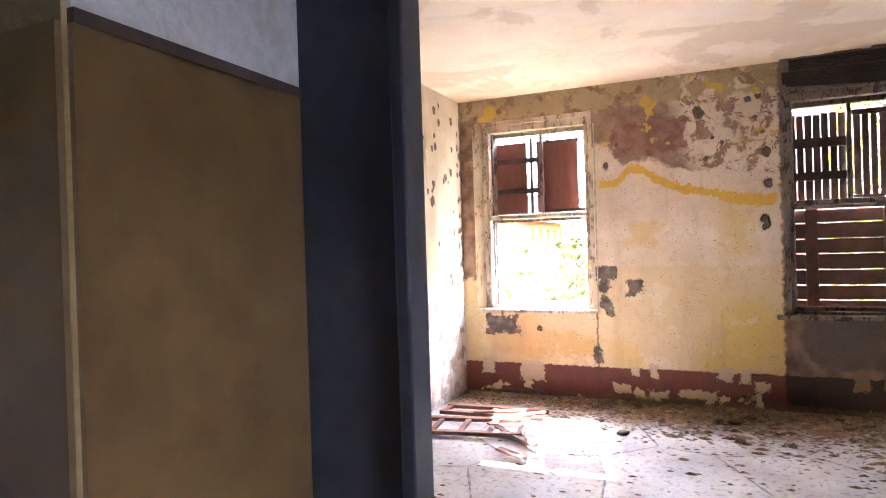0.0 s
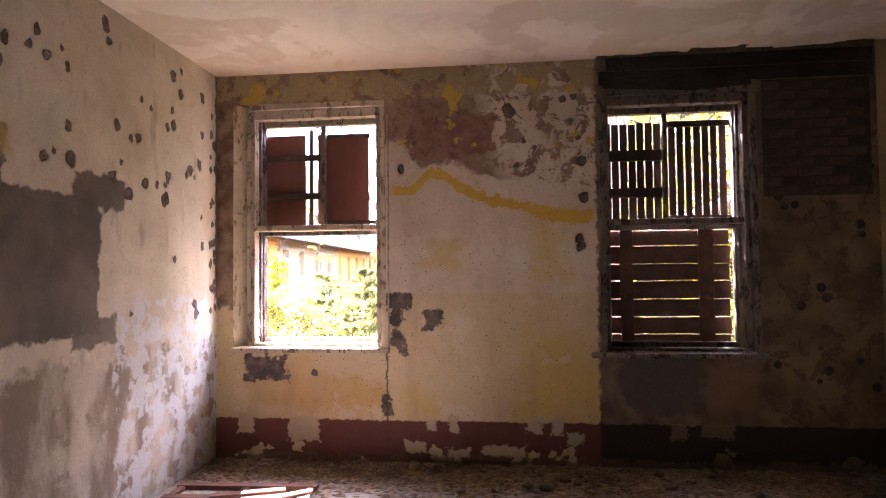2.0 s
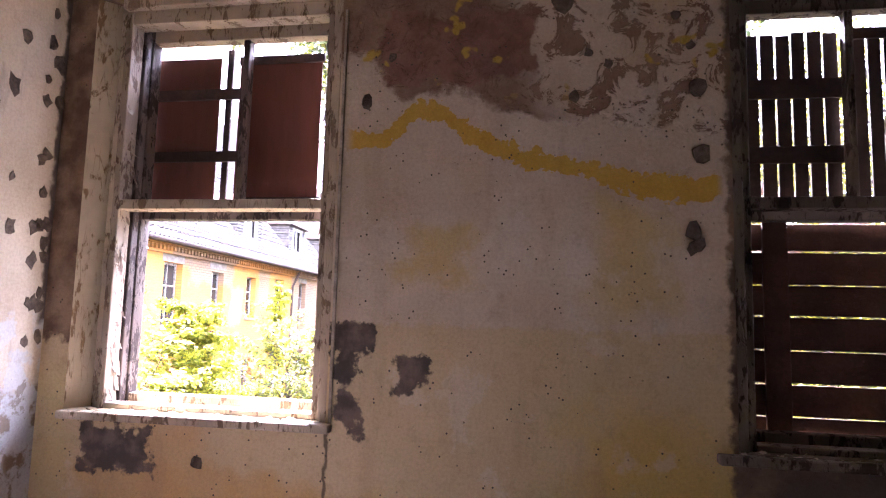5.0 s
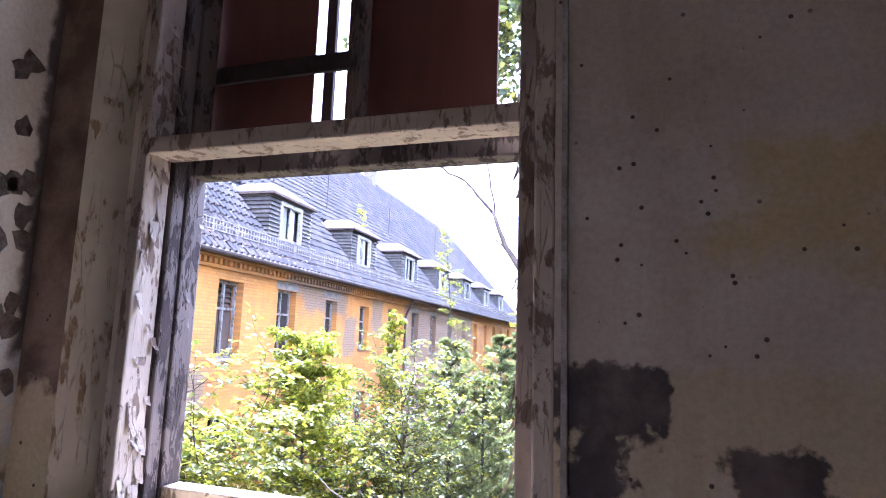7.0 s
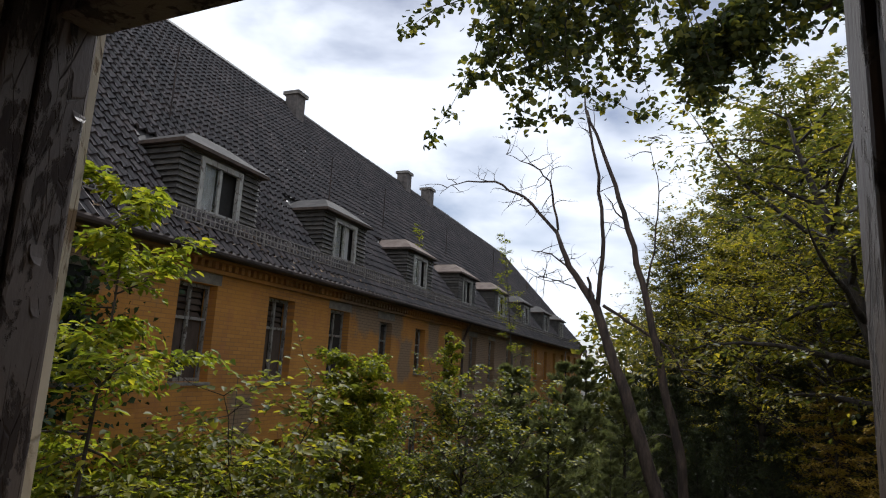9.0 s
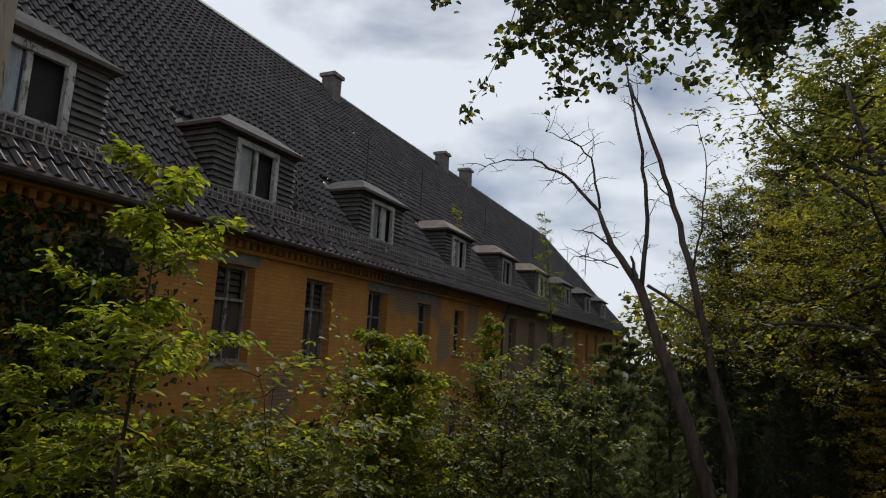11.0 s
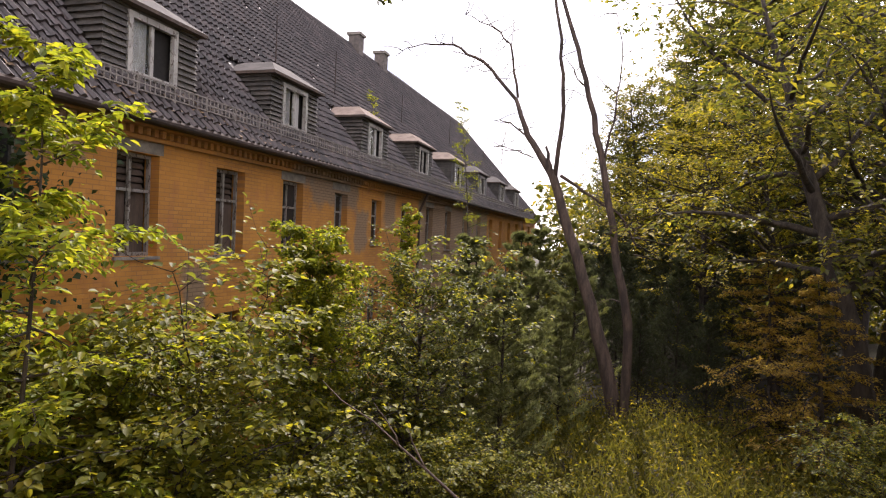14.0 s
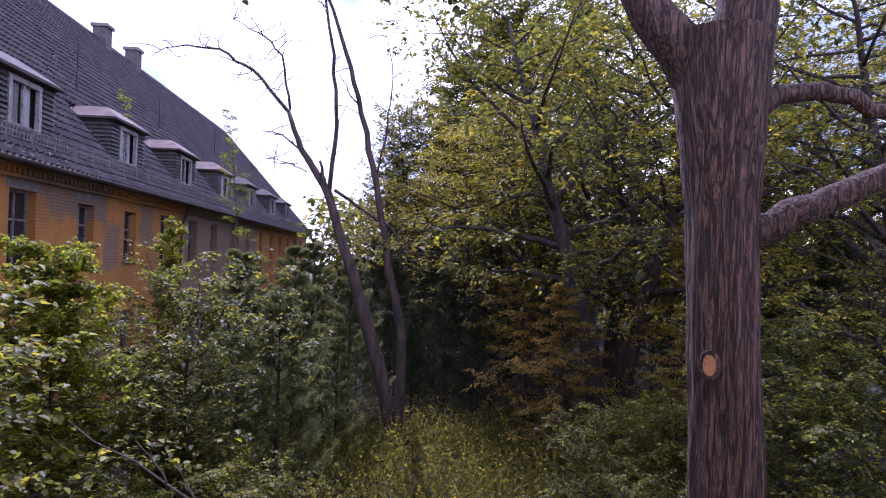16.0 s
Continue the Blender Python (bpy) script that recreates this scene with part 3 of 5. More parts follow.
# ---------------------------------------------------------------- windows of the room
def frame_window(name, x0, x1, z0, z1, light, label, material, inset=0.012):
    """A double timber window: casing, inner and outer frame, transom, mullion, board. x0..x1, z0..z1: the wall's opening."""
    w = tagged(new(name), label, "window", kind="structure")
    w.matrix_world = pose(x0, 0, z0)
    X, Z = x1 - x0, z1 - z0
    t = 1.915 - z0
    left, right = 0.108, X - 0.115

    def bit(nm, lo, hi, lab="", paint=None):
        return part(nm, Geo().box(lo, hi), paint or material, w, lab, 0.006)

    inner, outer = (M_JAMB if material is M_CREAM else material), M_WEATHERED if material is M_CREAM else material

    # inner casing against the plaster
    bit("casing", (0.0, inset, 0.0), (0.045, inset + 0.088, Z))
    bit("casing", (X - 0.045, 0.002, 0.0), (X, 0.12, Z))
    bit("casing", (0.045, 0.012, Z - 0.05), (X - 0.045, 0.11, Z))
    bit("jamb", (0.045, 0.05, 0.0), (0.085, 0.145, Z - 0.05), "", inner)
    bit("jamb", (X - 0.09, 0.05, 0.0), (X - 0.045, 0.145, Z - 0.05), "", inner)
    bit("head", (0.085, 0.05, Z - 0.125), (X - 0.09, 0.145, Z - 0.05))
    # lining between the two frames
    bit("lining", (0.062, 0.147, 0.0), (0.10, 0.196, Z - 0.06), "", outer)
    bit("lining", (X - 0.108, 0.147, 0.0), (X - 0.062, 0.196, Z - 0.06), "", outer)
    # transom, with an inner and an outer member
    bit("transom", (0.085, 0.052, t - 0.005), (X - 0.09, 0.150, t + 0.045))
    bit("transom", (left, 0.200, t - 0.035), (right, 0.272, t + 0.035), "", outer)
    # outer frame
    bit("stile", (0.055, 0.198, 0.0), (left, 0.275, Z - 0.06), "", outer)
    bit("stile", (right, 0.198, 0.0), (X - 0.055, 0.275, Z - 0.06), "", outer)
    bit("top_rail", (left, 0.200, Z - 0.16), (right, 0.272, Z - 0.06))
    bit("bottom_rail", (left, 0.200, 0.0), (right, 0.272, 0.06))
    bit("bottom_rail", (0.085, 0.055, 0.0), (X - 0.09, 0.14, 0.028))
    bit("mullion", (light - x0 - 0.018, 0.204, t + 0.035), (light - x0 + 0.018, 0.262, Z - 0.16), "narrow flaking mullion", outer)
    part("window_board", Geo().box((-0.085, -0.055, -0.04), (X + 0.03, 0.05, -0.001)), material, w, "worn timber window board", 0.008)
    return w


frame_window("window_1", *W1, 0.875, "double timber window with flaking cream paint and no sashes", M_CREAM, 0.075)
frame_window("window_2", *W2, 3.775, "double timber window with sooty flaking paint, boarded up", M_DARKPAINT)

def board(name, label, bits, group=""):
    """Boards nailed outside a window; bits: part name, low corner, high corner, material."""
    ob = thing(name, label, "shutter", bits[0][1], group)
    o = Vector(bits[0][1])
    for nm, lo, hi, m in bits:
        part(nm, Geo().box(Vector(lo) - o, Vector(hi) - o), m, ob, bevel=0.003)
    return ob


board("board_shutter", "red-brown fibreboard panel on dark battens, nailed in the window", [
    ("panel", (0.305, 0.292, 1.975), (0.690, 0.30, 2.785), M_PANEL), ("crossbar", (0.29, 0.276, 2.205), (0.835, 0.2915, 2.262), M_BATTEN),
    ("crossbar", (0.295, 0.276, 2.545), (0.835, 0.2915, 2.605), M_BATTEN), ("upright", (0.722, 0.292, 1.975), (0.757, 0.31, 2.83), M_BATTEN)])
board("board_shutter", "red-brown fibreboard panel wedged in the window's upper half", [
    ("panel", (0.80, 0.292, 1.985), (1.265, 0.30, 2.775), M_PANEL), ("crossbar", (0.84, 0.276, 1.975), (1.36, 0.2915, 2.012), M_BATTEN),
    ("crossbar", (0.80, 0.276, 2.735), (1.28, 0.2915, 2.78), M_BATTEN)])

bits, lean_ = [], random.Random(14)
for k in range(7):
    x = 3.287 + k * 0.0685
    bits.append(("slat", (x, 0.285, 1.955), (x + 0.0605 - 0.003 * (k % 3 == 1), 0.297, 2.79 - lean_.uniform(0, 0.02)), M_BATTEN))
bits += [("crossbar", (3.27, 0.268, 2.155), (3.81, 0.284, 2.235), M_BATTEN), ("crossbar", (3.27, 0.268, 2.46), (3.79, 0.284, 2.555), M_BATTEN)]
board("slatted_shutter", "dark upright slats on two crossbars across the window", bits, "slatted shutters")
bits = []
for k in range(7):
    x = 3.818 + k * 0.0678
    bits.append(("slat", (x, 0.285, 1.965), (x + 0.057 - 0.003 * (k % 3), 0.297, 2.75 - lean_.uniform(0, 0.015)), M_BATTEN))
bits += [("crossbar", (3.80, 0.268, 1.955), (4.32, 0.284, 1.998), M_BATTEN), ("crossbar", (3.80, 0.268, 2.735), (4.32, 0.284, 2.787), M_BATTEN)]
board("slatted_shutter", "dark upright slats with daylight between, across the window", bits, "slatted shutters")
bits, z = [], 0.955
for k, top_ in enumerate((1.014, 1.155, 1.304, 1.453, 1.595, 1.744, 1.875)):
    bits.append(("plank", (3.262, 0.285, z), (4.285 + 0.008 * (k % 2), 0.303, top_), M_SLAT))
    z = top_ + 0.006 + 0.003 * (k % 2)
bits += [("upright", (3.405, 0.262, 0.96), (3.51, 0.284, 1.89), M_SLAT), ("upright", (4.035, 0.262, 0.96), (4.155, 0.284, 1.89), M_SLAT)]
board("plank_shutter", "red-brown planks on two uprights boarding the window", bits)

catch = thing("window_catch", "small rusty iron catch on the window jamb", "catch", (4.39, 0.0, 1.52))
part("ring", Geo().tube([(0.02 * math.cos(a * 0.7), -0.012, 0.02 * math.sin(a * 0.7)) for a in range(9)], [0.004] * 9, 6), M_IRON, catch)
part("shank", Geo().tube([(0, 0.02, 0), (0, -0.012, 0)], [0.005, 0.005], 6), M_IRON, catch)


# added strip; its pale colour stands in for light along the casing's edge
setting("trim_window", Geo().box((1.486, -0.016, 0.93), (1.498, 0.02, 2.86)), two_tone("painted_lit_edge", (0.34, 0.29, 0.23), (0.58, 0.53, 0.45), 14, 0.85, None, 0.6, 0.01), "pale strip standing in for the lit edge beside the window casing")


# paint curling off the frame
def paint_curls(count, x0, x1, z0, z1, y0, y1, seed, big=1.0):
    r, g = random.Random(seed), Geo()
    for _ in range(count):
        x, y, z = r.choice((x0, x1)), r.uniform(y0, y1), r.uniform(z0, z1)
        s = 1 if x == x0 else -1
        w, h, out = big * r.uniform(0.006, 0.024), big * r.uniform(0.02, 0.085), big * r.uniform(0.008, 0.026)
        a, b = (x + s * 0.001, y - w, z), (x + s * 0.001, y + w, z + r.uniform(-0.005, 0.005))
        c, d = (x + s * out * 0.4, y + w * 0.9, z - h * 0.6), (x + s * out * 0.4, y - w * 0.8, z - h * 0.55)
        e, f = (x + s * out, y + w * 0.4, z - h), (x + s * out, y - w * 0.5, z - h * 0.9)
        g.poly([a, b, c, d]), g.poly([d, c, e, f])
    return g


curls = part("paint_curls", paint_curls(26, 0.343, 1.345, 0.99, 2.75, 0.205, 0.265, 1, 0.5), M_WEATHERED, bpy.data.objects["window_1"], "curling flakes of cream paint")
curls.matrix_parent_inverse = bpy.data.objects["window_1"].matrix_world.inverted()
curls2 = part("paint_curls", paint_curls(60, 0.322, 1.378, 0.96, 2.85, 0.06, 0.14, 2), M_JAMB, bpy.data.objects["window_1"])
curls2.matrix_parent_inverse = bpy.data.objects["window_1"].matrix_world.inverted()
g, r = Geo(), random.Random(8)
for k in range(130):
    w = 1 if k % 2 else 0
    x, y = (r.uniform(0.25, 1.45), r.uniform(-0.04, 0.045)) if w else (r.uniform(3.2, 4.4), r.uniform(-0.045, 0.045))
    z, s = (0.929 if w else 0.899) + 0.001, r.uniform(0.006, 0.024)
    a = r.uniform(0, 3)
    g.poly([(x + s * math.cos(a + q), y + s * 0.7 * math.sin(a + q), z + r.uniform(0, 0.012)) for q in (0, 1.5, 3.0, 4.6)])
tagged(part("paint_flakes", g, M_CREAM, None), "fallen flakes of paint lying on the window boards", "paint flakes", kind="stuff")

# ---------------------------------------------------------------- doorway and hall
DADO = 1.83
door = tagged(new("door_frame"), "blue-black gloss painted timber door frame", "door frame", kind="structure")
part("jamb", Geo().box((2.10, SOUTH + 0.002, 0), (2.295, SOUTH + 0.04, 2.25)), M_DOORBLUE, door, bevel=0.006)
part("stop", Geo().box((2.295, SOUTH - 0.02, 0), (2.313, SOUTH + 0.03, 2.2)), M_DOORBLUE, door, bevel=0.003)
part("jamb", Geo().box((3.16, SOUTH + 0.002, 0), (3.32, SOUTH + 0.04, 2.25)), M_DOORBLUE, door, bevel=0.006)
part("head", Geo().box((2.295, SOUTH + 0.002, 2.17), (3.16, SOUTH + 0.04, 2.31)), M_DOORBLUE, door, bevel=0.006)
setting("dado_reveal", Geo().box((2.155, -6.23, 0), (2.161, SOUTH - 0.002, DADO)), M_OCHREGLOSS, "ochre gloss paint on the doorway's side")
setting("dado_reveal_top", Geo().box((2.155, -6.23, DADO + 0.012), (2.160, SOUTH - 0.002, 2.25)), M_HALL, "pale paint above the ochre dado")
setting("dado_line", Geo().box((2.155, -6.23, DADO), (2.163, SOUTH - 0.002, DADO + 0.012)), M_BATTEN, "thin dark line along the top of the dado")
setting("dado_hall", Geo().box((0, -6.241, 0), (2.155, -6.236, DADO)), M_OCHREGLOSS, "ochre gloss dado in the hall")
setting("hall_wall_south", Geo().box((-0.35, -8.9, -0.25), (RW + 0.35, -8.6, H + 0.3)), M_HALL, "pale plaster wall of the hall")
setting("hall_wall_west", Geo().box((-0.35, -8.6, -0.25), (0, SOUTH - 0.305, H + 0.3)), M_HALL, "pale plaster end wall of the hall")
# unseen end wall; its square opening is added to let fill daylight in
setting("hall_wall_east", Geo().box((RW, -8.6, -0.25), (RW + 0.3, -8.1, H + 0.3)).box((RW, -8.1, -0.25), (RW + 0.3, -7.45, H + 0.3)).box((RW, -6.95, -0.25), (RW + 0.3, SOUTH - 0.305, H + 0.3)).box((RW, -7.45, -0.25), (RW + 0.3, -6.95, 1.35)).box((RW, -7.45, 1.85), (RW + 0.3, -6.95, H + 0.3)), M_HALL, "pale plaster end wall of the hall")


# ---------------------------------------------------------------- loose things on the floor
def lath_panel(place, turn, w, d, rungs, tilt, label):
    """A broken wooden frame of two long rails and some crosspieces."""
    p = thing("broken_shutter", label, "shutter", place, "broken shutters on the floor", turn=turn)
    p.matrix_world = pose(*place, 0, tilt, turn)
    for y in (0, d):
        part("rail", Geo().box((0, y - 0.035, 0), (w, y + 0.035, 0.035)), M_LATH, p, bevel=0.003)
    for k in range(rungs):
        x = 0.04 + (w - 0.08) * k / (rungs - 1)
        part("rung", Geo().box((x - 0.025, 0.035, 0.004), (x + 0.025, d - 0.035, 0.03)), M_LATH, p, bevel=0.003)
    return p


lath_panel((0.10, -0.98, 0.0), 3, 1.02, 0.24, 3, 0, "broken red-brown wooden shutter frame lying on the floor")
lath_panel((0.02, -1.72, 0.012), 8, 1.1, 0.42, 5, -1.0, "broken red-brown slatted frame lying on the concrete floor")
for x, y, a, l in ((0.72, -1.30, -42, 0.75), (0.62, -1.22, 38, 0.62), (1.02, -1.95, -30, 0.28), (0.45, -1.0, 20, 0.5)):
    tagged(part("loose_plank", Geo().box((0, -0.03, 0.0), (l, 0.03, 0.018)), M_LATH, None, bevel=0.002), "loose red-brown plank dropped on the floor", "plank", "loose planks").matrix_world = pose(x, y, 0.037, 0, 0, a)

g, h, r = Geo(), Geo(), random.Random(11)
for k in range(11000):
    x = r.uniform(0.05, 5.25)
    y = -abs(r.gauss(0, 0.28 + 0.09 * x)) if r.random() < 0.93 else -r.uniform(0, 4.5)
    if y < -5.2 or (x < 1.5 and -2.1 < y < -0.8 and r.random() < 0.8):
        continue
    s = r.uniform(0.006, 0.024) * (1.9 if r.random() < 0.10 else 1)
    a, hz = r.uniform(0, 6), s * r.uniform(0.15, 0.6)
    pts = [(x + s * math.cos(a + q) * r.uniform(0.8, 1.7), y + s * math.sin(a + q) * r.uniform(0.5, 1.0)) for q in (0, 1.3, 2.6, 3.9, 5.1)]
    t = g if r.random() < 0.4 else h
    top = (x + r.uniform(-0.3, 0.3) * s, y + r.uniform(-0.3, 0.3) * s, hz)
    for j in range(5):
        t.poly([(*pts[j], 0.001), (*pts[(j + 1) % 5], 0.001), top])
tagged(part("plaster_crumbs", g, M_DEBRIS, None), "crumbs of fallen plaster scattered over the floor", "rubble", kind="stuff")
tagged(part("dry_leaf_litter", h, M_DRYLEAF, None), "dry leaves and dirt heaped along the wall", "leaf litter", kind="stuff")
for k in range(34):
    x, y, s = r.uniform(1.6, 5.1), -abs(r.gauss(0, 0.5)) - 0.08, r.uniform(0.025, 0.06)
    bm = bmesh.new()
    bmesh.ops.create_icosphere(bm, subdivisions=1, radius=s)
    for v in bm.verts:
        v.co = Vector((v.co.x * r.uniform(0.7, 1.2), v.co.y * r.uniform(0.6, 1.1), v.co.z * r.uniform(0.35, 0.6)))
    me = bpy.data.meshes.new("plaster_lump")
    bm.to_mesh(me), bm.free()
    me.materials.append(M_DEBRIS)
    tagged(new("plaster_lump", me), "fallen lump of cream plaster on the floor", "rubble", "plaster lumps").matrix_world = pose(x, y, s * 0.35, 0, 0, r.uniform(0, 360))

# ---------------------------------------------------------------- outdoor materials
def facade_paint():
    n = Nodes("ochre_brick_facade")
    b = n.t.nodes.new("ShaderNodeTexBrick")
    turned = n.t.nodes.new("ShaderNodeCombineXYZ")
    n.put(turned.inputs[0], n.xyz(0)), n.put(turned.inputs[1], n.xyz(2))
    n.put(b.inputs["Vector"], turned.outputs[0])
    for k, v in (("Scale", 1.0), ("Mortar Size", 0.009), ("Brick Width", 0.26), ("Row Height", 0.083), ("Bias", 0.0)):
        b.inputs[k].default_value = v
    b.inputs["Color1"].default_value, b.inputs["Color2"].default_value, b.inputs["Mortar"].default_value = (0.37, 0.16, 0.03, 1), (0.46, 0.212, 0.042, 1), (0.26, 0.13, 0.048, 1)
    c = n.mix(n.ramp(n.noise(0.5, 6), 0.35, 0.65), b.outputs["Color"], n.mix(0.65, b.outputs["Color"], (0.56, 0.25, 0.04)))
    c = n.mix(n.math("MULTIPLY", n.ramp(n.noise(2.3, 7, (1, 1, 0.5)), 0.52, 0.72), 0.55), c, (0.34, 0.13, 0.05))
    edge = n.ragged(0.5, 1.3)
    bare = (0.20, 0.165, 0.125)
    for u0, u1, z0, z1 in ((3.2, 6.3, 2.25, 3.3), (12.6, 26.0, -4.0, 3.3), (2.0, 3.2, 2.75, 3.3), (-6.6, -4.4, 2.4, 3.3), (6.2, 7.2, 0.9, 2.2), (8.7, 9.8, 1.6, 3.0), (-1.9, -1.2, -0.6, 0.6)):
        c = n.mix(n.math("MULTIPLY", n.patch(0, u0, u1, z0, z1, edge, 0.15), 0.75), c, n.mix(b.outputs["Fac"], bare, (0.10, 0.085, 0.07)))
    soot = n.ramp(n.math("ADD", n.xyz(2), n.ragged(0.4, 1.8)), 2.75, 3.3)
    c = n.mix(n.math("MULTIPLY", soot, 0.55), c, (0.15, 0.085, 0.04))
    return n.done(c, 0.85, n.math("SUBTRACT", n.math("MULTIPLY", n.noise(30, 4), 0.4), b.outputs["Fac"]), 0.6, 0.012)


M_FACADE = facade_paint()
M_TILE = two_tone("weathered_clay_tile", (0.032, 0.025, 0.024), (0.082, 0.063, 0.058), 1.4, 0.5, None, 0.4, 0.008, per_piece=0.45)
M_UNDER = two_tone("roof_boards", (0.03, 0.026, 0.025), (0.05, 0.045, 0.04), 3)
M_SHINGLE = two_tone("slate_shingle", (0.055, 0.05, 0.042), (0.115, 0.10, 0.082), 4, 0.7, None, 0.5, 0.01, per_piece=0.3)
M_ZINC = two_tone("dull_zinc_sheet", (0.060, 0.055, 0.053), (0.105, 0.096, 0.09), 2.2, 0.8, None, 0.2, 0.004)
M_RUSTSHEET = two_tone("rusting_roof_sheet", (0.12, 0.082, 0.065), (0.20, 0.15, 0.12), 2.2, 0.75, None, 0.2, 0.004)
for sheet_ in (M_ZINC, M_RUSTSHEET):
    sheet_.node_tree.nodes["Principled BSDF"].inputs["Specular IOR Level"].default_value = 0.08
M_GUARD = two_tone("weathered_iron_lattice", (0.17, 0.15, 0.135), (0.30, 0.27, 0.24), 12, 0.7, None, 0.4, 0.004)
M_GUTTER = two_tone("rusty_gutter", (0.028, 0.02, 0.017), (0.07, 0.046, 0.036), 3, 0.85, (0.4, 1, 1), 0.3, 0.005)
M_SASH = flaky_paint("flaky_white_sash", (0.45, 0.43, 0.39), (0.20, 0.17, 0.14), 0.8)
M_WINFRAME = flaky_paint("weathered_grey_frame", (0.30, 0.28, 0.25), (0.12, 0.095, 0.075), 0.7)
# near-black colour that stands in for the shade of unlit rooms
M_ROOMSHADE = two_tone("room_shade", (0.018, 0.016, 0.014), (0.03, 0.027, 0.024), 2, 0.9)
M_BOARDED = two_tone("weathered_shutter_board", (0.055, 0.038, 0.028), (0.11, 0.076, 0.055), 4, 0.8, (1, 1, 0.25), 0.4, 0.006)
M_STONE = two_tone("grey_sill_stone", (0.16, 0.14, 0.12), (0.28, 0.25, 0.21), 5)
M_CHIM = two_tone("sooty_chimney_brick", (0.10, 0.085, 0.075), (0.19, 0.16, 0.14), 6, 0.9, None, 0.6, 0.01)


def bark_paint(name, dark, light):
    """Wandering upright ridges with dark furrows between them, broken across."""
    n = Nodes(name)
    coarse = n.math("ABSOLUTE", n.math("SUBTRACT", n.noise(17, 3, (1, 1, 0.06), 0.5, 0.3), 0.5))
    fine = n.math("ABSOLUTE", n.math("SUBTRACT", n.noise(34, 4, (1, 1, 0.11), 0.6, 0.4), 0.5))
    ridge = n.math("MULTIPLY", n.ramp(coarse, 0.0, 0.09), n.ramp(fine, 0.0, 0.06, 0.35, 1.0))
    c = n.mix(n.ramp(n.noise(2.2, 5), 0.3, 0.7), light, tuple(v * 0.7 for v in light))
    c = n.mix(n.ramp(n.noise(60, 4), 0.35, 0.7, 0.0, 0.5), c, tuple(v * 0.5 for v in light))
    c = n.mix(n.math("SUBTRACT", 1.0, ridge), c, dark)
    return n.done(c, 0.9, n.math("ADD", ridge, n.math("MULTIPLY", n.noise(60, 4), 0.3)), 1.0, 0.025)


M_BARK = bark_paint("furrowed_bark", (0.024, 0.015, 0.011), (0.22, 0.13, 0.088))
M_BARKDARK = two_tone("dark_bark", (0.030, 0.024, 0.019), (0.085, 0.067, 0.052), 8, 0.95, (1, 1, 0.2), 0.9, 0.03)
M_DEADWOOD = two_tone("bleached_dead_wood", (0.045, 0.032, 0.027), (0.135, 0.094, 0.072), 6, 0.9, (1, 1, 0.2), 0.8, 0.02)
M_SCAR = two_tone("fresh_cut_wood", (0.45, 0.20, 0.07), (0.58, 0.30, 0.12), 9, 0.8)
M_SOIL = two_tone("forest_soil", (0.03, 0.025, 0.014), (0.06, 0.05, 0.026), 0.7, 0.95, None, 0.8, 0.05)
L_MAPLE = leaf_paint("bright_maple_leaf", (0.12, 0.16, 0.018), (0.27, 0.29, 0.025), (0.45, 0.40, 0.03), 0.6)
L_BUSH = leaf_paint("hazel_leaf", (0.085, 0.10, 0.018), (0.21, 0.21, 0.032), (0.44, 0.38, 0.03), 0.6)
L_BIRCH = leaf_paint("birch_leaf", (0.10, 0.125, 0.014), (0.23, 0.245, 0.022), (0.44, 0.40, 0.025), 0.65)
L_BEECH = leaf_paint("young_beech_leaf", (0.055, 0.07, 0.016), (0.14, 0.15, 0.028), (0.44, 0.38, 0.03), 0.58)
L_DARK = leaf_paint("dark_beech_leaf", (0.035, 0.048, 0.02), (0.08, 0.092, 0.032), (0.30, 0.27, 0.04), 0.4)
L_GOLD = leaf_paint("yellowing_leaf", (0.085, 0.086, 0.015), (0.24, 0.205, 0.022), (0.48, 0.38, 0.03), 0.65)
L_AUTUMN = leaf_paint("browning_leaf", (0.19, 0.13, 0.038), (0.40, 0.27, 0.065), (0.50, 0.37, 0.07), 0.7)
L_FOREST = leaf_paint("forest_leaf", (0.046, 0.056, 0.016), (0.14, 0.136, 0.026), (0.38, 0.31, 0.035), 0.62)
L_PINE = leaf_paint("pine_needle", (0.11, 0.125, 0.06), (0.19, 0.205, 0.095), (0.26, 0.265, 0.115), 0.4)
L_SPRUCE = leaf_paint("spruce_needle", (0.035, 0.045, 0.024), (0.065, 0.078, 0.04), (0.10, 0.11, 0.055), 0.25)
L_IVY = leaf_paint("ivy_leaf", (0.018, 0.035, 0.012), (0.035, 0.06, 0.018), (0.05, 0.08, 0.02), 0.2)
L_GRASS = leaf_paint("meadow_grass", (0.085, 0.085, 0.02), (0.175, 0.165, 0.034), (0.29, 0.25, 0.048), 0.45)
n = Nodes("old_window_glass")
M_GLASS = n.done((0.03, 0.032, 0.034), 0.12, n.noise(1.5, 2), 0.15, 0.02, IOR=1.45)

n = Nodes("dusty_dormer_glass")
M_CLEAR = n.done((0.86, 0.88, 0.88), 0.04, n.noise(1.5, 2), 0.1, 0.01, **{"IOR": 1.45, "Transmission Weight": 1.0})
M_CURTAIN = two_tone("grey_white_curtain", (0.42, 0.41, 0.39), (0.62, 0.61, 0.58), 5, 0.9, (1, 1, 0.2), 0.6, 0.02)

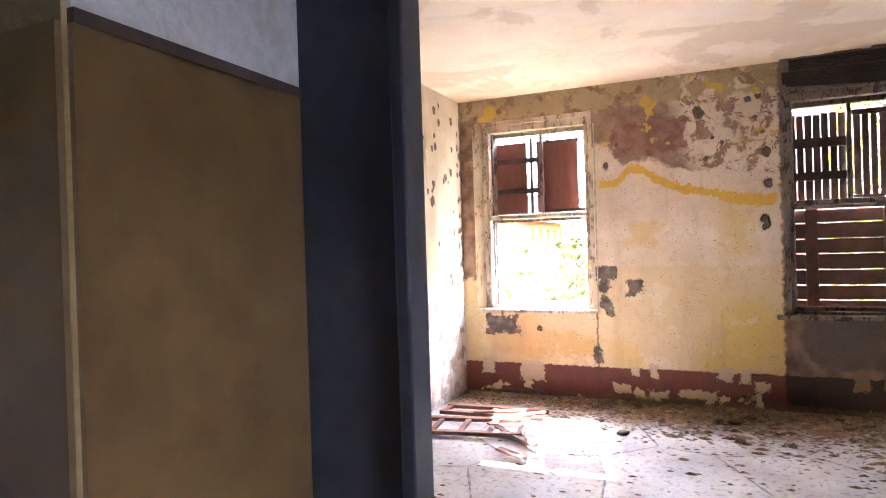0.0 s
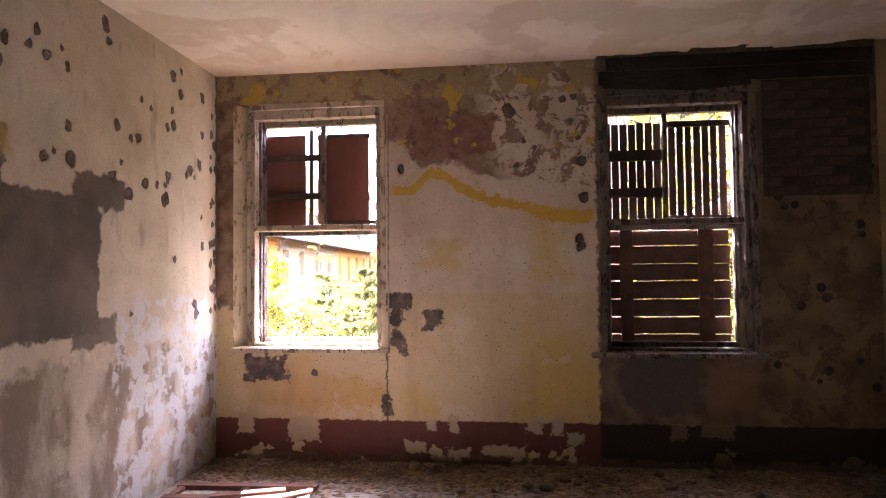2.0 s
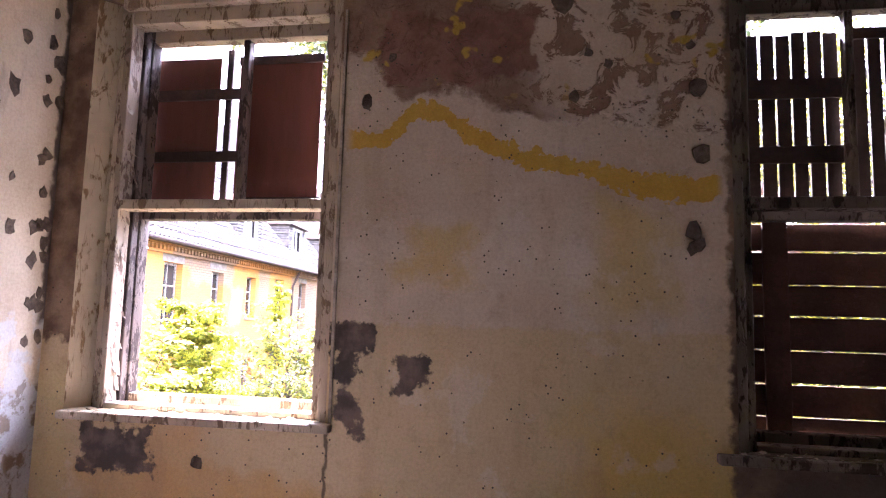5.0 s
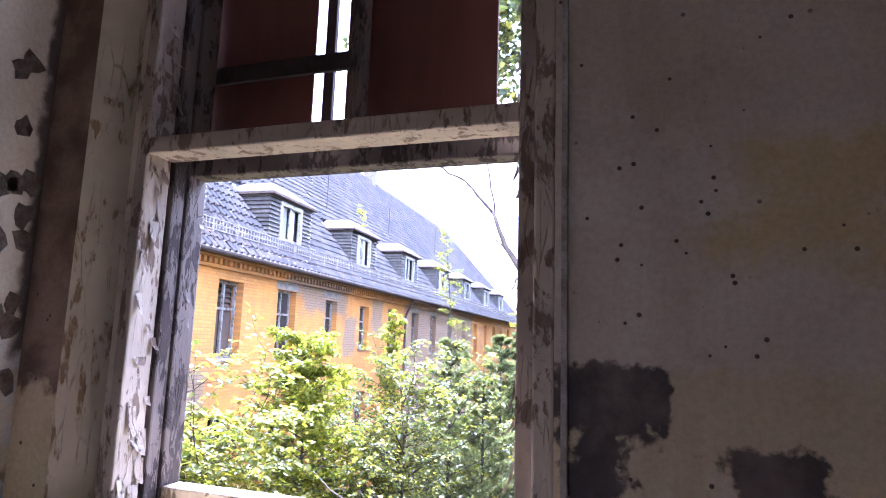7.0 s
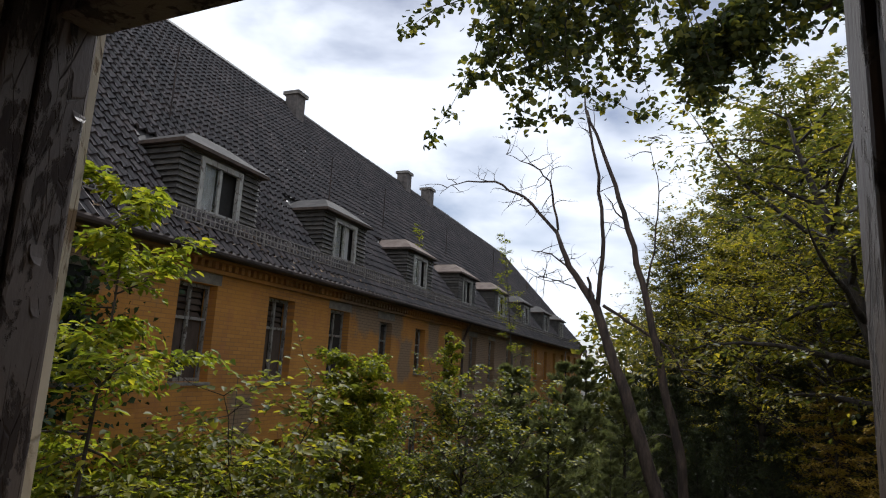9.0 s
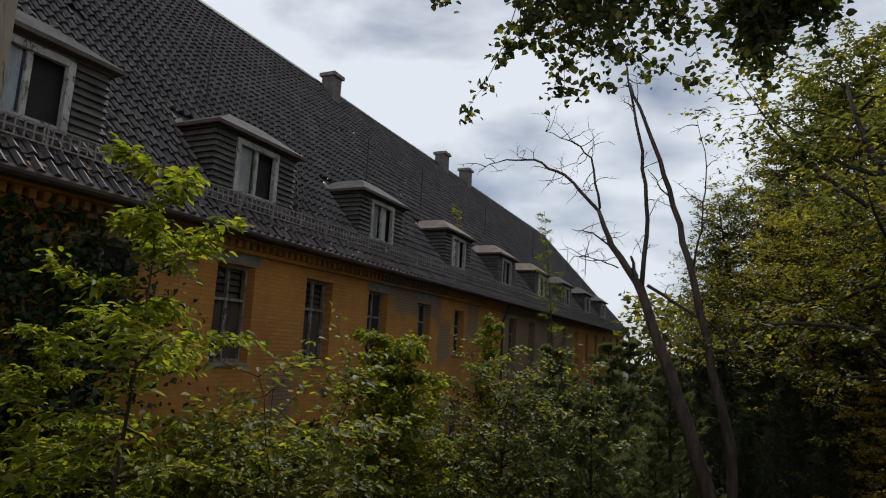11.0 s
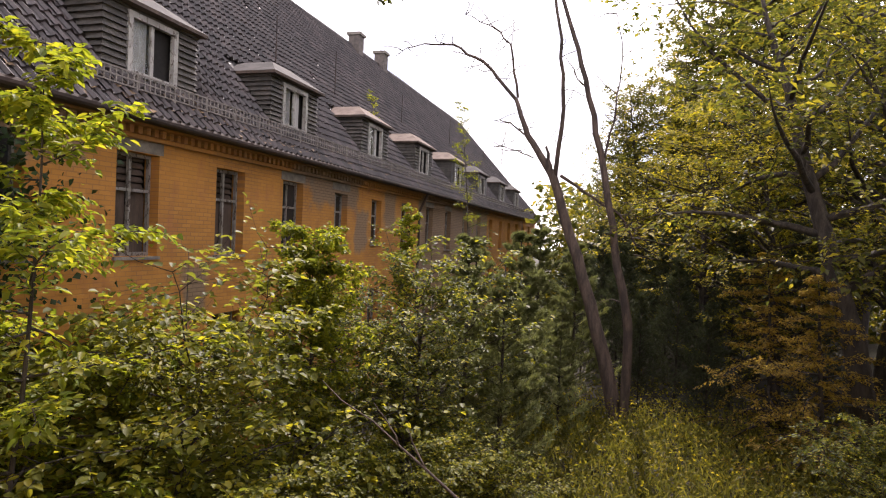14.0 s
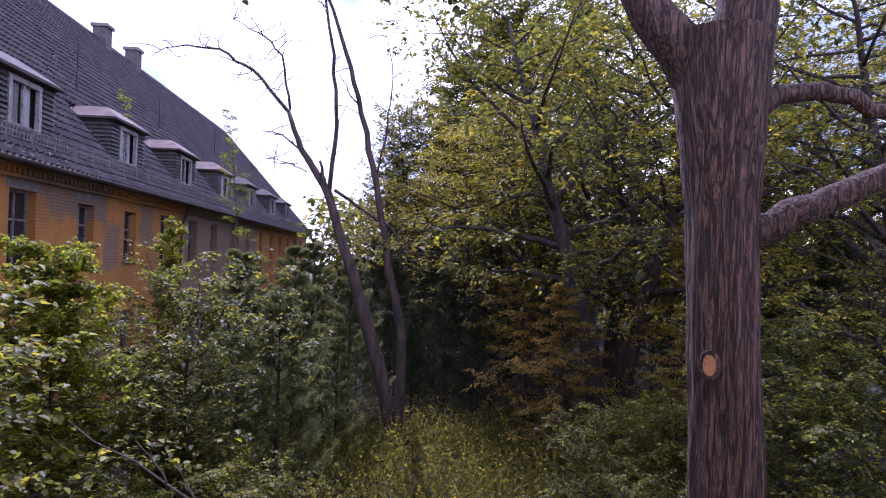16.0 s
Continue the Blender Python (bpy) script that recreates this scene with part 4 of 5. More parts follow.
# ---------------------------------------------------------------- ground
GZ = -4.2
g = Geo()
for k in range(44):
    for j in range(44):
        def spot(a, b):
            x, y = -160 + a * 320 / 44, 0.36 + (b / 44) ** 2.2 * 400
            return (x, y, GZ + 0.18 * noise.noise((x * 0.21, y * 0.21, 0)))
        g.poly([spot(k, j), spot(k + 1, j), spot(k + 1, j + 1), spot(k, j + 1)])
g.poly([(-160, 0.36, GZ - 0.2), (-160, -40, GZ - 0.2), (160, -40, GZ - 0.2), (160, 0.36, GZ - 0.2)])
setting("ground", g, M_SOIL, "dark forest soil under rank growth")
setting("outer_wall", Geo().box((-7.7, 0.02, GZ - 0.4), (-0.36, 0.36, 4.2)).box((RW + 0.36, 0.02, GZ - 0.4), (14, 0.36, 4.2)).box((-0.35, 0.02, GZ - 0.4), (RW + 0.35, 0.36, -0.251)), M_OUTER, "weathered rendered outside wall of the house")

# ---------------------------------------------------------------- the long house opposite
house = thing("long_house", "long ochre brick house with dark tiled roof and dormers", "house", (-8.3, 12, 0), turn=93.6)
U0, U1, EAVE, SLOPE, RIDGE_D = -9.8, 46.5, 3.3, 1.19, 6.7
RIDGE_Z = EAVE + SLOPE * (RIDGE_D + 0.5)
centres = [-8.9, -6.05, -3.28, -0.52, 2.2, 5.1, 7.95, 11.0, 14.1, 17.1, 20.5, 23.7, 27.1, 30.3, 33.5, 36.8, 40.0, 43.2]
upper = []
for k, u in enumerate(centres):
    w = 0.45 if k in (5, 6) else 0.52
    upper.append((u - w, u + w, 1.1 if k in (5, 6) else 0.85, 2.66 if k in (5, 6) else 2.75))
lower = [(u - 0.5, u + 0.5, -2.4, -0.45) for u in centres]
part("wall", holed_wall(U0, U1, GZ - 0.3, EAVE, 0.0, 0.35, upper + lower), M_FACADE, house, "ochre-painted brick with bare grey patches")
part("back_wall", Geo().box((U0, 12.9, GZ - 0.3), (U1, 13.25, EAVE)).box((U0 - 0.35, 0.0, GZ - 0.3), (U0, 13.25, EAVE)).box((U1, 0.0, GZ - 0.3), (U1 + 0.35, 13.25, EAVE)), M_FACADE, house)
# one added sheet behind all the windows, painted as dark as unlit rooms
part("inner_wall", Geo().box((U0, 1.4, GZ), (U1, 1.45, EAVE)), M_ROOMSHADE, house)
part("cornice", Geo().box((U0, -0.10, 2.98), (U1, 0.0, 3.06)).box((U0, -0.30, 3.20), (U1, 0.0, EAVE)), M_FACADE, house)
g = Geo()
u = U0 + 0.1
while u < U1:
    g.box((u, -0.17, 3.061), (u + 0.10, 0.0, 3.199))
    u += 0.20
tagged(part("dentil_course", g, M_FACADE, house, "row of brick dentils under the eaves"), kind="stuff")
part("gutter", Geo().tube([(U0, -0.52, EAVE), (U1, -0.52, EAVE - 0.02)], [0.075, 0.075], 10), M_GUTTER, house, "sagging rusty gutter")
part("eaves_board", Geo().box((U0, -0.46, EAVE - 0.06), (U1, -0.30, EAVE + 0.02)), M_GUTTER, house)
part("downpipe", Geo().tube([(12.3, -0.5, EAVE), (12.35, -0.25, EAVE - 0.5), (12.35, -0.12, EAVE - 0.8), (12.35, -0.12, GZ)], [0.05] * 4, 8), M_GUTTER, house)


def facade_window(box_, boarded, louvred):
    """One upright window in its brick opening."""
    u0, u1, z0, z1 = box_
    w = part("window", Geo().box((u0, 0.20, z0), (u0 + 0.05, 0.27, z1)).box((u1 - 0.05, 0.20, z0), (u1, 0.27, z1)).box((u0 + 0.05, 0.20, z1 - 0.07), (u1 - 0.05, 0.27, z1)).box((u0 + 0.05, 0.20, z0), (u1 - 0.05, 0.27, z0 + 0.07)), M_WINFRAME, house)
    m, t = (u0 + u1) / 2, z0 + (z1 - z0) * 0.64
    part("cross_bar", Geo().box((m - 0.028, 0.195, z0 + 0.07), (m + 0.028, 0.26, z1 - 0.07)).box((u0 + 0.07, 0.192, t - 0.028), (u1 - 0.07, 0.255, t + 0.028)), M_WINFRAME, w)
    part("sill", Geo().box((u0 - 0.04, -0.05, z0 - 0.06), (u1 + 0.04, 0.21, z0 - 0.001)), M_STONE, w)
    if louvred:
        g, z = Geo(), (z0 if louvred > 1 else t) + 0.05
        while z < z1 - 0.1:
            g.poly([(u0 + 0.07, 0.30, z), (u1 - 0.07, 0.30, z), (u1 - 0.07, 0.36, z + 0.09), (u0 + 0.07, 0.36, z + 0.09)])
            g.poly([(u0 + 0.07, 0.30, z), (u0 + 0.07, 0.31, z - 0.02), (u1 - 0.07, 0.31, z - 0.02), (u1 - 0.07, 0.30, z)])
            z += 0.13
        part("louvre", g, M_BOARDED, w)
    if boarded:
        part("boarding", Geo().box((u0 + 0.07, 0.285, z0 + 0.07), (m - 0.02, 0.30, t)).box((m + 0.02, 0.285, z0 + 0.07), (u1 - 0.07, 0.30, t - 0.02)), M_BOARDED, w)
    else:
        p = part("pane", Geo().box((u0 + 0.07, 0.235, z0 + 0.07), (u1 - 0.07, 0.239, z1 - 0.07)), M_GLASS, w)
        p.visible_shadow = False
    return w


for k, b in enumerate(upper):
    facade_window(b, k not in (5, 6) and k % 3 != 1, 2 if k in (5, 6) else 1)
for k, b in enumerate(lower):
    facade_window(b, True, 0)
for u in (2.2, 5.1, 14.1, 17.1, 20.5, 23.7, -3.28):
    part("lintel_patch", Geo().box((u - 0.62, -0.004, 2.76), (u + 0.62, 0.0, 3.0)), M_STONE, house)

# roof underlay, hipped at its far end
def on_roof(u, d, lift=0.0):
    return (u, d - lift * 0.766, EAVE + SLOPE * (d + 0.5) + lift * 0.643)


HIP = 3.6
part("roof", Geo().poly([on_roof(U0 - 0.3, -0.5), on_roof(U1 + 0.5, -0.5), on_roof(U1 - HIP, RIDGE_D), on_roof(U0 - 0.3, RIDGE_D)])
     .poly([(U0 - 0.3, 13.9, EAVE), (U0 - 0.3, RIDGE_D, RIDGE_Z), (U1 - HIP, RIDGE_D, RIDGE_Z), (U1 + 0.5, 13.9, EAVE)])
     .poly([(U1 + 0.5, -0.5, EAVE), (U1 + 0.5, 13.9, EAVE), (U1 - HIP, RIDGE_D, RIDGE_Z)])
     .poly([(U0 - 0.3, -0.5, EAVE), (U0 - 0.3, RIDGE_D, RIDGE_Z), (U0 - 0.3, 13.9, EAVE)]), M_UNDER, house)
part("ridge_cap", Geo().tube([(u, RIDGE_D, RIDGE_Z + 0.03 + 0.05 * noise.noise((u * 0.12, 3, 0))) for u in np.linspace(U0 - 0.3, U1 - HIP, 60)], [0.13] * 60, 8), M_TILE, house)
part("hip_cap", Geo().tube([(U1 - HIP, RIDGE_D, RIDGE_Z), (U1 + 0.5, -0.5, EAVE + 0.03)], [0.12, 0.12], 8), M_TILE, house)

dormers = [-7.55, -2.82, 2.43, 8.0, 13.5, 19.2, 25.0, 31.2, 37.2]
DW, DF, DZ0, DZ1 = 1.18, 0.2, 4.14, 5.42
back = (DZ1 - EAVE) / SLOPE - 0.5


def in_dormer(u, d):
    return d > DF - 0.08 and d < back + 0.35 and any(abs(u - c) < DW + 0.02 for c in dormers)


def hip_end(d):
    return U1 + 0.5 - (HIP + 0.5) * (d + 0.5) / (RIDGE_D + 0.5)


TU, TD = 0.235, 0.215
tile_profile = ((0.0, 0.040), (0.045, 0.088), (0.10, 0.062), (0.165, 0.006), (0.235, 0.028))


def tile_geo(g, u, d, jit):
    b = len(g.v)
    for k, (x, h) in enumerate(tile_profile):
        g.v.append(on_roof(u + x, d, h + 0.048 + jit))
        g.v.append(on_roof(u + x, d + TD * 1.08, h + jit * 0.5))
        g.v.append(on_roof(u + x, d, h - 0.012))
    for k in range(4):
        a, c = b + 3 * k, b + 3 * k + 3
        g.f += [(a, c, c + 1, a + 1), (a + 2, c + 2, c, a)]


roof_tiles, r, near = Geo(), random.Random(21), []
row, d = 0, -0.5
while d < RIDGE_D - 0.05:
    u = U0 - 0.25
    while u < hip_end(d) - TU:
        if not in_dormer(u + TU / 2, d + TD / 2) and r.random() > 0.002:
            if -6.3 < u < -0.6 and d < 0.9 and len(near) < 290:
                near.append((u, d, r.uniform(-0.006, 0.008)))
            else:
                tile_geo(roof_tiles, u, d, r.uniform(-0.006, 0.008))
        u += TU
    d += TD
tagged(part("roof_tiles", roof_tiles, M_TILE, house, "dark weathered pantiles, a few askew"), kind="stuff")
g = Geo()
for k in range(48):
    u, d = r.uniform(-6, 40), r.uniform(1.9, 6.0)
    b = on_roof(u, d, 0.07)
    g.poly([b, (b[0] + 0.06, b[1], b[2]), (b[0] + 0.12, b[1] + 0.13, b[2] + 0.155), (b[0] + 0.05, b[1] + 0.13, b[2] + 0.155)])
tagged(part("slipped_tiles", g, M_ZINC, house, "pale metal flashings among the tiles"), kind="stuff")

# snow guard along the eaves
p = on_roof(0, -0.2)
post = Geo().box((-0.012, p[1] - 0.012, p[2]), (0.016, p[1] + 0.016, p[2] + 0.47)).mesh("post", M_GUARD)
for k in range(58):
    part("snow_guard_post", post, None, house).location = (U0 + 0.5 + k * 0.95, 0, 0)
g = Geo()
p = on_roof(0, -0.2)
for h in (0.16, 0.28, 0.41):
    g.box((U0, p[1] - 0.012, p[2] + h), (40, p[1] + 0.012, p[2] + h + 0.025))
u = U0
while u < 32:
    g.box((u, p[1] - 0.008, p[2] + 0.16), (u + 0.02, p[1] + 0.008, p[2] + 0.42))
    u += 0.13
tagged(part("snow_guard", g, M_GUARD, house, "rusty lattice snow guard along the eaves"), kind="stuff")
g = Geo()
for k in range(900):
    u, dd = r.uniform(U0, 44), r.uniform(-0.5, 0.05)
    b, s = on_roof(u, dd, 0.06), r.uniform(0.04, 0.12)
    g.poly([(b[0], b[1], b[2]), (b[0] + s, b[1] - 0.03, b[2] + r.uniform(0, 0.05)), (b[0] + s * 0.8, b[1] + s, b[2] + s), (b[0] - s * 0.3, b[1] + s * 0.7, b[2] + s * 0.9)])
tagged(part("moss", g, M_DRYLEAF, house, "moss and rotten litter behind the snow guard"), kind="stuff")


def dormer(c, n_):
    """A dormer clad in shingle courses, with hipped sheet roof and casement."""
    z0, z1 = DZ0, DZ1
    base = part("dormer", Geo().box((c - DW, DF, z0 - 0.12), (c - 0.62, DF + 0.12, z1)).box((c + 0.62, DF, z0 - 0.12), (c + DW, DF + 0.12, z1)).box((c - 0.62, DF, z1 - 0.12), (c + 0.62, DF + 0.12, z1)).box((c - 0.62, DF, z0 - 0.12), (c + 0.62, DF + 0.12, z0 + 0.04)), M_SHINGLE, house, "dormer clad in dark slate shingle courses")
    for s in (-1, 1):
        g, z = Geo(), z0 - 0.02
        while z < z1 - 0.03:
            deep = (z + 0.115 - EAVE) / SLOPE - 0.5
            x = c + s * DW
            x2 = x + s * 0.06
            g.poly([(x2, DF - 0.055, z), (x2, deep, z), (x, deep + 0.09, z + 0.115), (x, DF, z + 0.115)])
            g.poly([(x, DF - 0.0, z), (x, deep, z), (x2, deep, z), (x2, DF - 0.055, z)])
            f0, f1 = (x, c + s * 0.66)
            g.poly([(x2, DF - 0.055, z), (f1, DF - 0.055, z), (f1, DF - 0.003, z + 0.115), (x, DF - 0.003, z + 0.115)])
            g.poly([(x, DF, z), (f1, DF, z), (f1, DF - 0.055, z), (x2, DF - 0.055, z)])
            z += 0.12
        g.poly([(c + s * DW, DF, z0 - 0.1), (c + s * DW, (z1 - EAVE) / SLOPE - 0.5, z1), (c + s * DW, DF, z1)])
        part("cladding", g, M_SHINGLE, base)
    sheet = M_RUSTSHEET if n_ in (3, 4, 5) else M_ZINC
    o, e = 0.16, z1 + 0.02
    bk = (e - EAVE) / SLOPE - 0.5
    top, bt = e + 0.46, (e + 0.46 - EAVE) / SLOPE - 0.5
    A, B, C, D = (c - DW - o, DF - 0.2, e), (c + DW + o, DF - 0.2, e), (c + DW + o, bk, e), (c - DW - o, bk, e)
    P, Q, T1, T2 = (c - 0.45, DF + 0.45, top), (c + 0.45, DF + 0.45, top), (c + 0.45, bt, top), (c - 0.45, bt, top)
    roof_ = Geo().poly([A, B, Q, P]).poly([B, C, T1, Q]).poly([D, A, P, T2]).poly([P, Q, T1, T2])
    lo = [(x, y, z - 0.07) for x, y, z in (A, B, C, D)]
    part("fascia", Geo().poly([lo[0], lo[1], B, A]).poly([lo[1], lo[2], C, B]).poly([lo[3], lo[0], A, D]).poly(lo[::-1]), M_BOARDED, base, "weathered dark fascia under the sheet roof")
    part("dormer_roof", roof_, sheet, base, "low hipped sheet-metal dormer roof")
    part("window_frame", Geo().box((c - 0.64, DF - 0.05, z0 + 0.02), (c - 0.53, DF + 0.05, z1 - 0.12)).box((c + 0.53, DF - 0.05, z0 + 0.02), (c + 0.64, DF + 0.05, z1 - 0.12)).box((c - 0.53, DF - 0.05, z1 - 0.23), (c + 0.53, DF + 0.05, z1 - 0.12)).box((c - 0.53, DF - 0.05, z0 + 0.02), (c + 0.53, DF + 0.05, z0 + 0.10)).box((c - 0.04, DF + 0.0, z0 + 0.10), (c + 0.04, DF + 0.06, z1 - 0.23)), M_SASH, base)
    if n_ != 4:
        p = part("pane", Geo().box((c - 0.53, DF + 0.03, z0 + 0.10), (c - 0.04, DF + 0.034, z1 - 0.23)), M_CLEAR, base)
        q = part("curtain", Geo().box((c - 0.5, DF + 0.10, z0 + 0.08), (c - 0.06, DF + 0.11, z1 - 0.2)), M_CURTAIN, base, "pale torn curtain behind the glass")
        p.visible_shadow = False
        if n_ in (2, 3):
            part("curtain", Geo().box((c + 0.04, DF + 0.10, z0 + 0.08), (c + 0.40, DF + 0.11, z1 - 0.2)), M_CURTAIN, base)
    # near-black sheet in place of the dormer room's shade
    part("dormer_shade_sheet", Geo().box((c - DW + 0.02, DF + 0.16, z0), (c + DW - 0.02, DF + 0.2, z1 - 0.02)), M_ROOMSHADE, base)
    # sheet flashing where the cheek meets the roof
    part("flashing", Geo().poly([(c - DW - 0.06, DF - 0.05, z0 - 0.05), (c - DW - 0.01, DF - 0.05, z0 - 0.02), (c - DW - 0.01, bk - 0.05, e - 0.05), (c - DW - 0.06, bk - 0.05, e - 0.07)]), M_ZINC, base)
    return base


for k, c in enumerate(dormers):
    dormer(c, k)
for u, d, w in ((7.9, 6.3, 0.29), (19.6, 6.5, 0.32), (23.5, 6.6, 0.32)):
    z = EAVE + SLOPE * (d + 0.5)
    ch = part("chimney", Geo().box((u - w, d - w, z - 0.8), (u + w, d + w, z + 0.85)), M_CHIM, house, "sooty brick chimney")
    part("chimney_cap", Geo().box((u - w - 0.09, d - w - 0.09, z + 0.852), (u + w + 0.09, d + w + 0.09, z + 1.0)), M_STONE, ch)
for u, d, l in ((-2.4, 2.3, 1.9), (4.6, 2.2, 1.6), (8.7, 2.2, 1.7), (16.9, 2.6, 1.5), (27.0, 3.0, 1.8), (38.6, 3.4, 2.2)):
    p = on_roof(u, d, 0.02)
    part("vent_rod", Geo().tube([p, (p[0], p[1], p[2] + l)], [0.022, 0.018], 6), M_GUTTER, house)


# ---------------------------------------------------------------- plants
def wander(rnd, a, d, length, steps, bend, lift=0.0):
    """A crooked line from a in the direction d."""
    pts, d = [Vector(a)], Vector(d).normalized()
    for _ in range(steps):
        d = (d + Vector((rnd.gauss(0, bend), rnd.gauss(0, bend), rnd.gauss(0, bend) + lift))).normalized()
        pts.append(pts[-1] + d * (length / steps))
    return pts


def taper(a, b, k):
    return [a + (b - a) * j / (k - 1) for j in range(k)]


def leaf_mesh(name, places, size, material, seed, narrow=0.55, droop=0.25, flat=0.6, ways=None, ups=None, full=False):
    """Many folded leaves at the given places, as one mesh. ways and ups: where each leaf points and faces; full: a rounder outline."""
    rnd = np.random.default_rng(seed)
    p = np.asarray(places, float)
    k = len(p)
    if ways is None:
        d = rnd.normal(size=(k, 3))
        d[:, 2] = d[:, 2] * 0.45 - droop
        up = rnd.normal(size=(k, 3)) * (1 - flat)
        up[:, 2] += flat
    else:
        d, up = np.asarray(ways, float), np.asarray(ups, float)
    d = d / (np.linalg.norm(d, axis=1)[:, None] + 1e-9)
    side = np.cross(d, up)
    side /= np.linalg.norm(side, axis=1)[:, None] + 1e-9
    nrm = np.cross(side, d)
    s = size * rnd.uniform(0.6, 1.25, (k, 1))
    w = s * narrow * 0.5
    if full:
        a, b, e = p + d * s * 0.28, p + d * s * 0.68, p + d * s - nrm * s * 0.14
        lift = nrm * w * 0.28
        v = np.stack([p, a + side * w + lift, b + side * w * 0.78 + lift * 0.6, e, b - side * w * 0.78 + lift * 0.6, a - side * w + lift], 1)
        faces, corners = (0, 1, 2, 3, 0, 3, 4, 5), 4
    else:
        mid = p + d * s * 0.45
        v = np.stack([p, mid + side * w + nrm * w * 0.35, p + d * s - nrm * s * 0.12, mid - side * w + nrm * w * 0.35], 1)
        faces, corners = (0, 1, 2, 0, 2, 3), 3
    n = v.shape[1]
    me = bpy.data.meshes.new(name)
    me.vertices.add(n * k), me.loops.add(2 * corners * k), me.polygons.add(2 * k)
    me.vertices.foreach_set("co", v.reshape(-1, 3).ravel())
    me.loops.foreach_set("vertex_index", ((np.arange(k) * n)[:, None] + np.array(faces)).ravel().astype(np.int32))
    me.polygons.foreach_set("loop_start", np.arange(0, 2 * corners * k, corners, dtype=np.int32))
    me.update(calc_edges=True)
    me.materials.append(material)
    return me


def grow(seed, height, radius, trunk_r, first, limbs, spread, up, crown_fn, leaves, leaf, twig_leaves, lean=(0, 0), bark=None, leaf_mat=None, name="tree", crook=0.05, full=False, narrow=0.6, level=0.35):
    """A tree about the origin: trunk and limbs as one mesh, leaves in flat sprays along the twigs as another. Returns the two meshes."""
    rnd = random.Random(seed)
    g, places, ways, ups = Geo(), [], [], []
    top = Vector((0, 0, 1))
    stem = wander(rnd, (0, 0, -0.15), (lean[0], lean[1], 1), height, 12, crook)
    g.tube(stem, [trunk_r * (1.25 if k == 0 else 1 - 0.9 * k / 12) for k in range(13)], 10)
    for q in range(limbs):
        f = first + (1 - first) * (q + rnd.random()) / limbs
        k = f * 12
        i = min(int(k), 11)
        a = stem[i].lerp(stem[i + 1], k - i)
        w = q * 2.4 + rnd.uniform(-0.5, 0.5)
        length = radius * crown_fn(f) * rnd.uniform(0.6, 1.25)
        d = Vector((math.cos(w), math.sin(w), up + rnd.uniform(-0.2, 0.2)))
        limb = wander(rnd, a, d, length, 6, 0.14, -0.02)
        g.tube(limb, taper(trunk_r * (1 - 0.85 * f) * 0.55 + 0.004, 0.004, 7), 5)
        for m in range(1, 7):
            axis = (limb[m] - limb[m - 1]).normalized()
            side = axis.cross(top)
            side = side.normalized() if side.length > 0.1 else Vector((1, 0, 0))
            for s in (-1, 1):
                reach = axis * 0.6 + side * (s * rnd.uniform(0.35, 1.1)) + Vector((0, 0, rnd.gauss(0, level)))
                tw = wander(rnd, limb[m], reach, length * spread * rnd.uniform(0.5, 1.15), 3, 0.14, -0.06)
                g.tube(tw, [0.006, 0.004, 0.003, 0.002], 3)
                run = (tw[3] - tw[0]).normalized()
                over = run.cross(top)
                for j in range(twig_leaves):
                    t = rnd.random() ** 0.8 * 2.99
                    p = tw[int(t)].lerp(tw[int(t) + 1], t % 1)
                    places.append((p.x + rnd.gauss(0, leaf * 0.5), p.y + rnd.gauss(0, leaf * 0.5), p.z + rnd.gauss(0, leaf * 0.35)))
                    b = 0.9 if j % 2 else -0.9
                    ways.append((run.x * 0.6 + over.x * b + rnd.gauss(0, 0.3), run.y * 0.6 + over.y * b + rnd.gauss(0, 0.3), run.z * 0.5 - 0.22 + rnd.gauss(0, 0.25)))
                    ups.append((rnd.gauss(0, level), rnd.gauss(0, level), 1.0))
    keep = list(range(len(places)))
    rnd.shuffle(keep)
    keep = keep[:leaves]
    crown = leaf_mesh(name + "_leaves", [places[k] for k in keep], leaf, leaf_mat, seed, narrow, ways=[ways[k] for k in keep], ups=[ups[k] for k in keep], full=full)
    return g.mesh(name + "_wood", bark or M_BARKDARK, True), crown


def plant(name, meshes, label, at, turn=0.0, scale=1.0, group="", category="tree", squash=1.0):
    ob = thing(name, label, category, (0, 0, 0), group)
    ob.matrix_world = pose(*at, 0, 0, turn) @ Matrix.Diagonal((scale, scale, scale * squash, 1))
    part("trunk", meshes[0], None, ob)
    part("crown", meshes[1], None, ob)
    return ob


def round_crown(f):
    return 0.45 + 0.75 * math.sin(math.pi * min(max((f - 0.1) / 0.95, 0), 1)) ** 0.8


def cone_crown(f):
    return 1.12 - f


def column_crown(f):
    return 0.9 - 0.55 * f


# young trees and bushes before the house
maple = grow(3, 7.6, 3.0, 0.045, 0.26, 34, 0.24, 0.10, cone_crown, 5600, 0.125, 14, (-0.02, 0.03), M_BARKDARK, L_MAPLE, "maple", 0.03, True, 0.5, 0.3)
plant("maple_sapling", maple, "slim young maple with bright yellow-green leaves", (-5.1, 4.1, GZ), 40, 1.01, "maple saplings")
plant("maple_sapling", maple, "slim young maple leaning out of the bushes", (-6.0, 4.5, GZ), 200, 0.75, "maple saplings")
hazel = [grow(30 + k, 4.1, 2.2, 0.05, 0.06, 40, 0.36, 0.45, round_crown, 10000, 0.105, 22, (0, 0), M_BARKDARK, m, "bush", 0.06, True, 0.78, 0.3) for k, m in enumerate((L_BUSH, L_BUSH))]
